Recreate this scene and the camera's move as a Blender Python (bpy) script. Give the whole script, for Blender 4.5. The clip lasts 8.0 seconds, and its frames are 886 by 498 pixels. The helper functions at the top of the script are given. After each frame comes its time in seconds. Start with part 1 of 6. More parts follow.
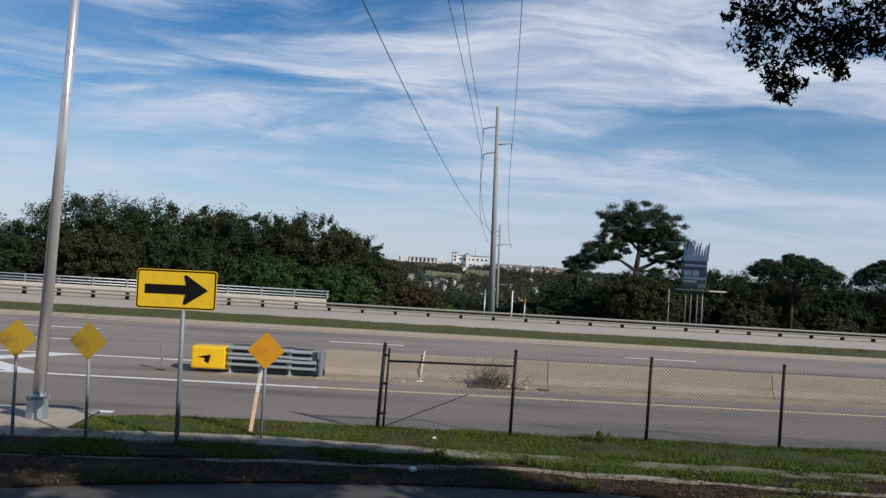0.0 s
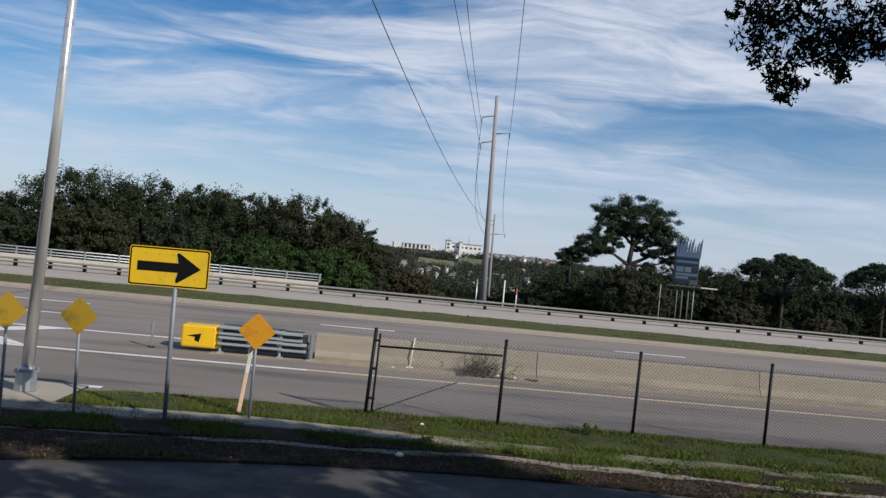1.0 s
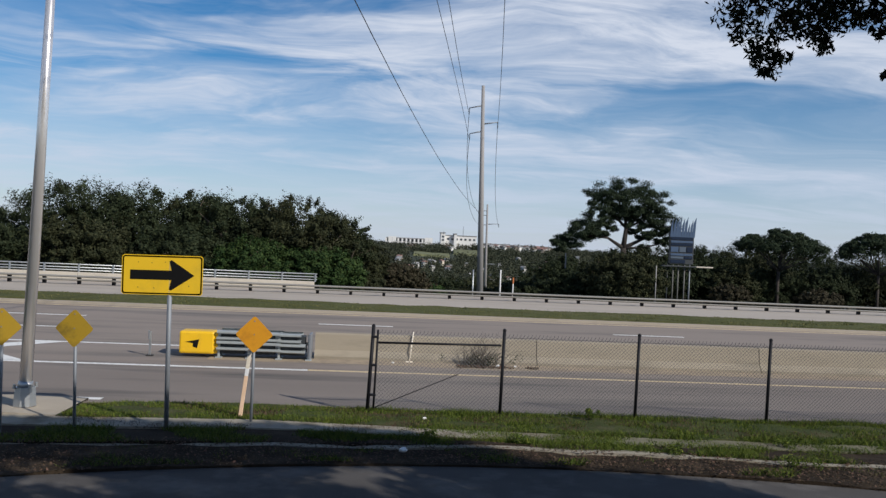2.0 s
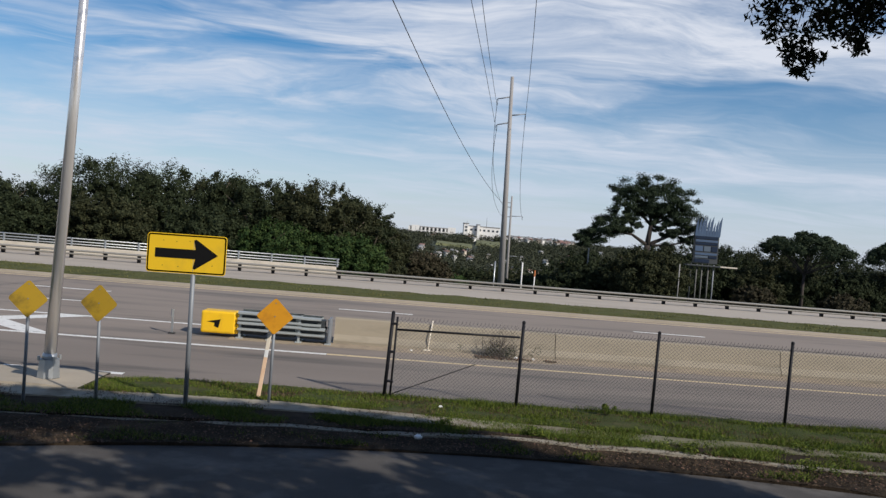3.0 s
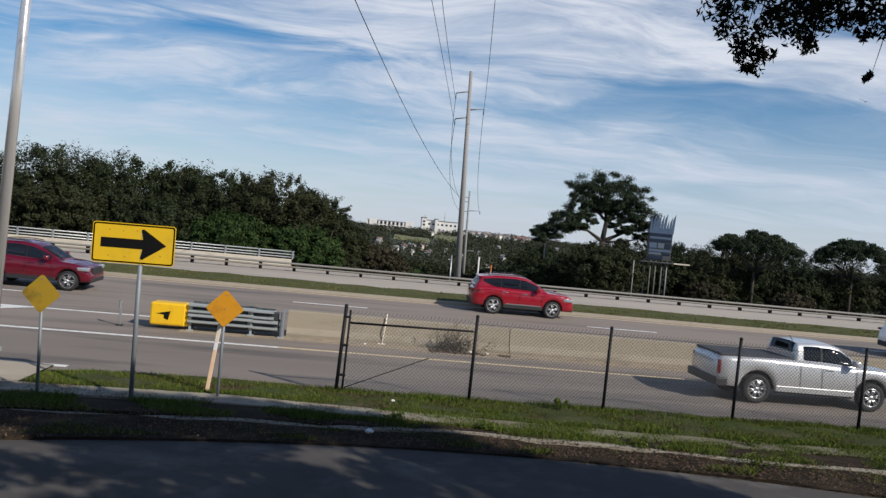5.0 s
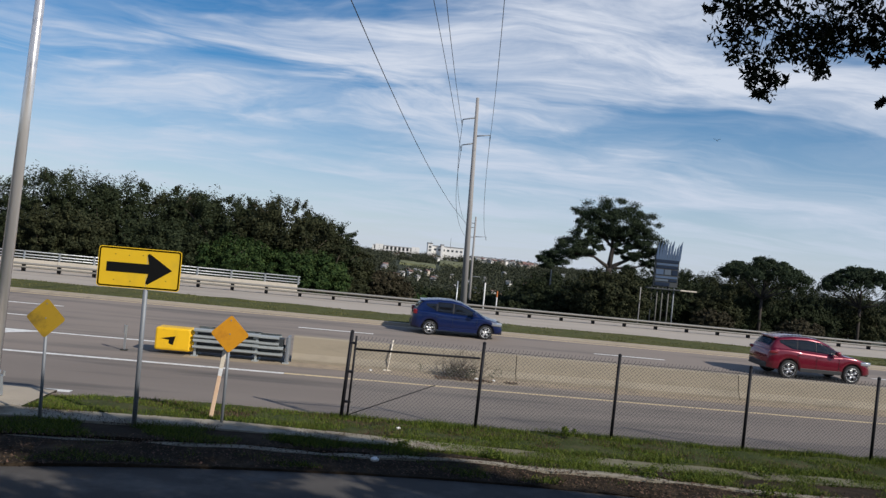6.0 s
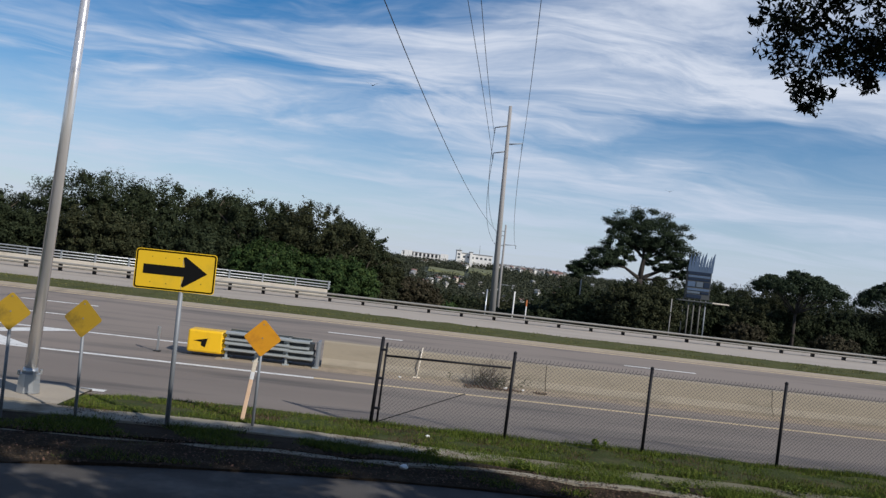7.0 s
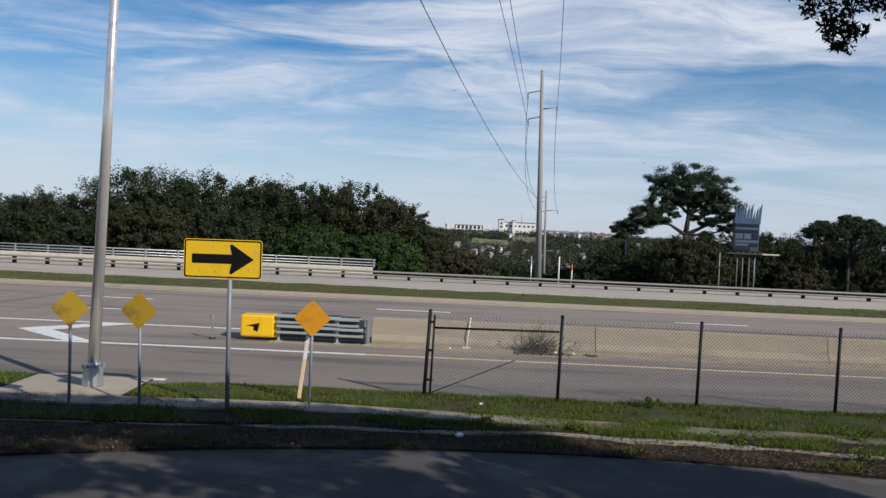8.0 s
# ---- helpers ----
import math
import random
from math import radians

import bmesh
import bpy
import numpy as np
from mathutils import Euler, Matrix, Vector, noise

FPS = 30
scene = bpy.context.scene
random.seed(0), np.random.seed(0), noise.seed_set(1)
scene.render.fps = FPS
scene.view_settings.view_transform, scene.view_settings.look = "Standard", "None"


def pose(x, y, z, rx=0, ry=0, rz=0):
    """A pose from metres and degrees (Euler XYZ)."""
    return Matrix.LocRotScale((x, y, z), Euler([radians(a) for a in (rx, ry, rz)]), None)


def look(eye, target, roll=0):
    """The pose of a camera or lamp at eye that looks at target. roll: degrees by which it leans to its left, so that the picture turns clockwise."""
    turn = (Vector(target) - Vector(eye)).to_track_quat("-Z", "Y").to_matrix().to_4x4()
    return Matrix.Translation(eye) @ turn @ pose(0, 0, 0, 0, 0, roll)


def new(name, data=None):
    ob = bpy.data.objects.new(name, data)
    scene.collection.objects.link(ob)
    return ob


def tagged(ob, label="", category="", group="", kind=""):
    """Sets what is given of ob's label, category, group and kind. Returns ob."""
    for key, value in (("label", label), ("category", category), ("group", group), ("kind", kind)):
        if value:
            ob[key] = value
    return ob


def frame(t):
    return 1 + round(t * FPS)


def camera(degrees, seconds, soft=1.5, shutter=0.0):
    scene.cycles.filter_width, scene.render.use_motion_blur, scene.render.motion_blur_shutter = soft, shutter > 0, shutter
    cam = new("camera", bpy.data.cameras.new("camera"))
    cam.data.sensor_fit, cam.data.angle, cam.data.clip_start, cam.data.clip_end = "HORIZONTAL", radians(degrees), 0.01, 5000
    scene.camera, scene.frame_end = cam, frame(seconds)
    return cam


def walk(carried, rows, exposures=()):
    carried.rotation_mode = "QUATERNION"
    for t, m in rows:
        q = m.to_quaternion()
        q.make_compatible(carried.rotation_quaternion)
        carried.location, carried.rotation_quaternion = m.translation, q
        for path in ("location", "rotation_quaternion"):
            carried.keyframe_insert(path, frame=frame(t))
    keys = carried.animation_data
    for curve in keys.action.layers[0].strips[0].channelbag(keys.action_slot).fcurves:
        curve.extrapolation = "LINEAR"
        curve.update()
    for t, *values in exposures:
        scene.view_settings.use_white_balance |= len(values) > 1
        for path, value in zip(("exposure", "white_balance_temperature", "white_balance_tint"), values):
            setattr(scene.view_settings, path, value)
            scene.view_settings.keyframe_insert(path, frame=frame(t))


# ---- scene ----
cam = camera(57.0, 8.0, soft=1.4, shutter=0.06)

# hand-held camera: seconds, x, y, z, yaw, pitch, roll
PATH = [
    (0, -0.054, -0.145, 3.728, -3.13, 1.15, 3.47),
    (0.5, -0.047, -0.149, 3.726, -3.26, 1.00, 3.95),
    (0.8, -0.093, -0.137, 3.766, -3.22, 0.35, 5.22),
    (1, -0.071, -0.144, 3.731, -3.66, 0.30, 5.54),
    (1.5, -0.058, -0.169, 3.729, -4.10, 0.70, 3.90),
    (1.7, -0.033, -0.112, 3.730, -4.41, 0.42, 2.61),
    (2.8, -0.038, -0.107, 3.757, -2.46, -1.24, 3.83),
    (3, -0.026, -0.122, 3.725, -2.51, -0.99, 4.66),
    (3.5, 0.025, -0.117, 3.727, -4.35, -1.03, 4.12),
    (4, 0.066, -0.087, 3.695, -2.68, -3.10, -1.20),
    (4.2, 0.053, -0.086, 3.686, -4.13, -2.10, 2.18),
    (4.5, 0.055, -0.049, 3.683, -3.99, -0.98, 3.93),
    (4.7, 0.056, -0.035, 3.692, -5.69, -1.45, 5.35),
    (5.8, 0.038, 0.054, 3.732, -4.65, 0.54, 5.55),
    (6, 0.042, 0.075, 3.710, -4.92, 0.62, 5.61),
    (6.5, 0.038, 0.065, 3.717, -4.44, -0.10, 5.83),
    (7, -0.039, 0.096, 3.725, -2.85, 0.90, 6.72),
    (7.2, -0.076, 0.103, 3.716, -3.89, 1.20, 4.72),
    (7.5, -0.048, 0.088, 3.737, 0.30, 1.10, 4.99),
    (7.6, -0.087, 0.105, 3.738, 1.17, -0.09, 3.19),
    (7.8, -0.057, 0.062, 3.660, 2.01, -1.47, -0.88),
    (8, 0.000, 0.000, 3.700, -0.00, -1.30, 2.60),
]
walk(cam, [(t, pose(x, y, z, 90 + pitch, 0, yaw) @ pose(0, 0, 0, 0, 0, roll)) for t, x, y, z, yaw, pitch, roll in PATH],
     exposures=[(0, -0.12, 6130, 10), (1.7, -0.12, 6140, 10), (2.8, -0.03, 6330, 10), (4.5, -0.05, 6380, 10), (5.8, -0.06, 6280, 10), (6.5, -0.07, 6230, 10), (7.0, -0.1, 6130, 10), (7.5, -0.06, 6080, 10), (8, -0.05, 6230, 10)])

# ---- light: late-morning sun from the right and behind, thin streaky cirrus ----
SUN = Vector((1.12, -0.98, 1.0)).normalized()
sun = new("sun", bpy.data.lights.new("sun", "SUN"))
sun.data.energy, sun.data.angle, sun.data.color = 4.5, radians(0.53), (1.0, 0.92, 0.80)
sun.matrix_world = look(SUN * 50, (0, 0, 0))


def make_world():
    w = bpy.data.worlds.new("sky")
    w.use_nodes = True
    nt = w.node_tree
    n, l = nt.nodes, nt.links
    n.clear()
    out = n.new("ShaderNodeOutputWorld")
    bg = n.new("ShaderNodeBackground")
    sky = n.new("ShaderNodeTexSky")
    sky.sky_type, sky.sun_disc = "NISHITA", False
    sky.sun_elevation = math.asin(SUN.z)
    sky.sun_rotation = math.atan2(SUN.x, SUN.y)
    sky.air_density, sky.dust_density, sky.ozone_density = 1.0, 0.15, 3.6
    geo = n.new("ShaderNodeTexCoord")
    sep = n.new("ShaderNodeSeparateXYZ")
    l.new(geo.outputs["Generated"], sep.inputs[0])

    def math_node(op, a, b=None, clamp=False):
        m = n.new("ShaderNodeMath")
        m.operation, m.use_clamp = op, clamp
        for i, v in enumerate((a, b)):
            if v is None:
                continue
            if isinstance(v, (int, float)):
                m.inputs[i].default_value = v
            else:
                l.new(v, m.inputs[i])
        return m.outputs[0]

    zz = math_node("MAXIMUM", math_node("ADD", sep.outputs[2], 0.10), 0.04)
    px, py = math_node("DIVIDE", sep.outputs[0], zz), math_node("DIVIDE", sep.outputs[1], zz)
    flat = n.new("ShaderNodeCombineXYZ")
    l.new(px, flat.inputs[0]), l.new(py, flat.inputs[1])
    swirl = n.new("ShaderNodeTexNoise")
    swirl.inputs["Scale"].default_value, swirl.inputs["Detail"].default_value = 0.9, 3
    l.new(flat.outputs[0], swirl.inputs["Vector"])
    com = n.new("ShaderNodeVectorMath")
    com.operation = "MULTIPLY_ADD"
    com.inputs[1].default_value = (0.9, 0.9, 0)
    l.new(swirl.outputs["Color"], com.inputs[0]), l.new(flat.outputs[0], com.inputs[2])

    def streak(rot, scale, sc, det, rough, dist, lo, hi):
        mp = n.new("ShaderNodeMapping")
        mp.inputs["Rotation"].default_value = (0, 0, radians(rot))
        mp.inputs["Scale"].default_value = scale
        l.new(com.outputs[0], mp.inputs[0])
        tx = n.new("ShaderNodeTexNoise")
        tx.inputs["Scale"].default_value, tx.inputs["Detail"].default_value = sc, det
        tx.inputs["Roughness"].default_value, tx.inputs["Distortion"].default_value = rough, dist
        l.new(mp.outputs[0], tx.inputs["Vector"])
        r = n.new("ShaderNodeMapRange")
        r.interpolation_type = "SMOOTHSTEP"
        r.inputs["From Min"].default_value, r.inputs["From Max"].default_value = lo, hi
        l.new(tx.outputs[0], r.inputs["Value"])
        return r.outputs[0]

    big = streak(-16, (0.52, 1.0, 1), 1.05, 6, 0.60, 0.5, 0.39, 0.60)
    fine = streak(-26, (0.45, 1.0, 1), 2.3, 10, 0.64, 0.5, 0.32, 0.66)
    veil = streak(-10, (0.6, 1.0, 1), 1.5, 7, 0.62, 0.6, 0.36, 0.80)
    c = math_node("MULTIPLY", big, math_node("ADD", math_node("MULTIPLY", fine, 0.70), 0.38))
    c = math_node("ADD", c, math_node("MULTIPLY", veil, 0.38))
    fade = n.new("ShaderNodeMapRange")  # clouds melt into the haze low down
    fade.inputs["From Min"].default_value, fade.inputs["From Max"].default_value = 0.0, 0.16
    fade.inputs["To Min"].default_value, fade.inputs["To Max"].default_value = 0.4, 1.0
    l.new(sep.outputs[2], fade.inputs["Value"])
    c = math_node("MULTIPLY", c, fade.outputs[0])
    low = n.new("ShaderNodeMapRange")
    low.inputs["From Min"].default_value, low.inputs["From Max"].default_value = 0.21, 0.0
    low.inputs["To Max"].default_value = 0.78
    l.new(sep.outputs[2], low.inputs["Value"])
    # thin cirrus: the slanting path near the horizon looks denser than overhead
    thin = n.new("ShaderNodeMapRange")
    thin.inputs["From Min"].default_value, thin.inputs["From Max"].default_value = 0.33, 0.85
    thin.inputs["To Min"].default_value, thin.inputs["To Max"].default_value = 0.88, 0.25
    l.new(sep.outputs[2], thin.inputs["Value"])
    c = math_node("MULTIPLY", c, thin.outputs[0], clamp=True)
    mix = n.new("ShaderNodeMix")
    mix.data_type = "RGBA"
    l.new(c, mix.inputs["Factor"])
    deep = n.new("ShaderNodeHueSaturation")
    deep.inputs["Saturation"].default_value, deep.inputs["Value"].default_value = 1.36, 1.28
    l.new(sky.outputs[0], deep.inputs["Color"])
    l.new(deep.outputs[0], mix.inputs["A"])
    mix.inputs["B"].default_value = (10.3, 10.8, 11.9, 1)
    haze = n.new("ShaderNodeMix")
    haze.data_type = "RGBA"
    l.new(low.outputs[0], haze.inputs["Factor"])
    l.new(mix.outputs["Result"], haze.inputs["A"])
    haze.inputs["B"].default_value = (8.0, 9.0, 10.9, 1)
    l.new(haze.outputs["Result"], bg.inputs[0])
    bg.inputs[1].default_value = 0.07
    l.new(bg.outputs[0], out.inputs[0])
    scene.world = w


make_world()


# ---- materials ----
def mat(name, base, rough=0.7, metal=0.0, vary=0.25, scale=3.0, fine=40.0, bump=0.15, stain=None, stain_amt=0.0,
        stain_scale=0.8, island=0.0, obj_random=0.0, coat=0.0, specular=0.5, bump_dist=0.01, stretch=(1, 1, 1)):
    m = bpy.data.materials.new(name)
    m.use_nodes = True
    n, l = m.node_tree.nodes, m.node_tree.links
    b = n["Principled BSDF"]
    b.inputs["Roughness"].default_value, b.inputs["Metallic"].default_value = rough, metal
    b.inputs["Coat Weight"].default_value, b.inputs["Coat Roughness"].default_value = coat, 0.06
    b.inputs["Specular IOR Level"].default_value = specular
    tc = n.new("ShaderNodeTexCoord")
    mp = n.new("ShaderNodeMapping")
    mp.inputs["Scale"].default_value = stretch
    l.new(tc.outputs["Object"], mp.inputs[0])

    def noise_tex(sc, det, rg=0.6):
        t = n.new("ShaderNodeTexNoise")
        t.inputs["Scale"].default_value, t.inputs["Detail"].default_value, t.inputs["Roughness"].default_value = sc, det, rg
        l.new(mp.outputs[0], t.inputs["Vector"])
        return t.outputs[0]

    def mixc(fac, a, bb, blend="MIX"):
        x = n.new("ShaderNodeMix")
        x.data_type, x.blend_type = "RGBA", blend
        for key, v in (("Factor", fac), ("A", a), ("B", bb)):
            if isinstance(v, tuple):
                x.inputs[key].default_value = (*v, 1)
            elif isinstance(v, (int, float)):
                x.inputs[key].default_value = v
            else:
                l.new(v, x.inputs[key])
        return x.outputs["Result"]

    dark, light = tuple(c * (1 - vary) for c in base), tuple(min(1, c * (1 + vary)) for c in base)
    big, small = noise_tex(scale, 5), noise_tex(fine, 3)
    col = mixc(big, dark, light)
    col = mixc(0.35, col, mixc(small, dark, light))
    if stain:
        r = n.new("ShaderNodeMapRange")
        r.inputs["From Min"].default_value, r.inputs["From Max"].default_value = 0.5, 0.7
        r.inputs["To Max"].default_value = stain_amt
        l.new(noise_tex(stain_scale, 6, 0.65), r.inputs["Value"])
        col = mixc(r.outputs[0], col, stain)
    if island or obj_random:
        src = n.new("ShaderNodeNewGeometry").outputs["Random Per Island"] if island else n.new("ShaderNodeObjectInfo").outputs["Random"]
        hsv = n.new("ShaderNodeHueSaturation")
        r = n.new("ShaderNodeMapRange")
        amt = island or obj_random
        r.inputs["To Min"].default_value, r.inputs["To Max"].default_value = 1 - amt, 1 + amt
        l.new(src, r.inputs["Value"])
        l.new(r.outputs[0], hsv.inputs["Value"])
        r2 = n.new("ShaderNodeMapRange")
        r2.inputs["To Min"].default_value, r2.inputs["To Max"].default_value = 0.5 + 0.05 * amt, 0.5 - 0.07 * amt
        l.new(src, r2.inputs["Value"])
        l.new(r2.outputs[0], hsv.inputs["Hue"])
        l.new(col, hsv.inputs["Color"])
        col = hsv.outputs[0]
    l.new(col, b.inputs["Base Color"])
    if bump:
        bp = n.new("ShaderNodeBump")
        bp.inputs["Strength"].default_value, bp.inputs["Distance"].default_value = bump, bump_dist
        l.new(small, bp.inputs["Height"])
        l.new(bp.outputs[0], b.inputs["Normal"])
    return m


def leaf_mat(name, base, amt=0.5, rough=0.75):
    m = mat(name, base, rough=rough, vary=0.3, scale=0.35, fine=6.0, bump=0, island=amt, specular=0.12)
    b = m.node_tree.nodes["Principled BSDF"]
    b.inputs["Transmission Weight"].default_value = 0.0
    return m


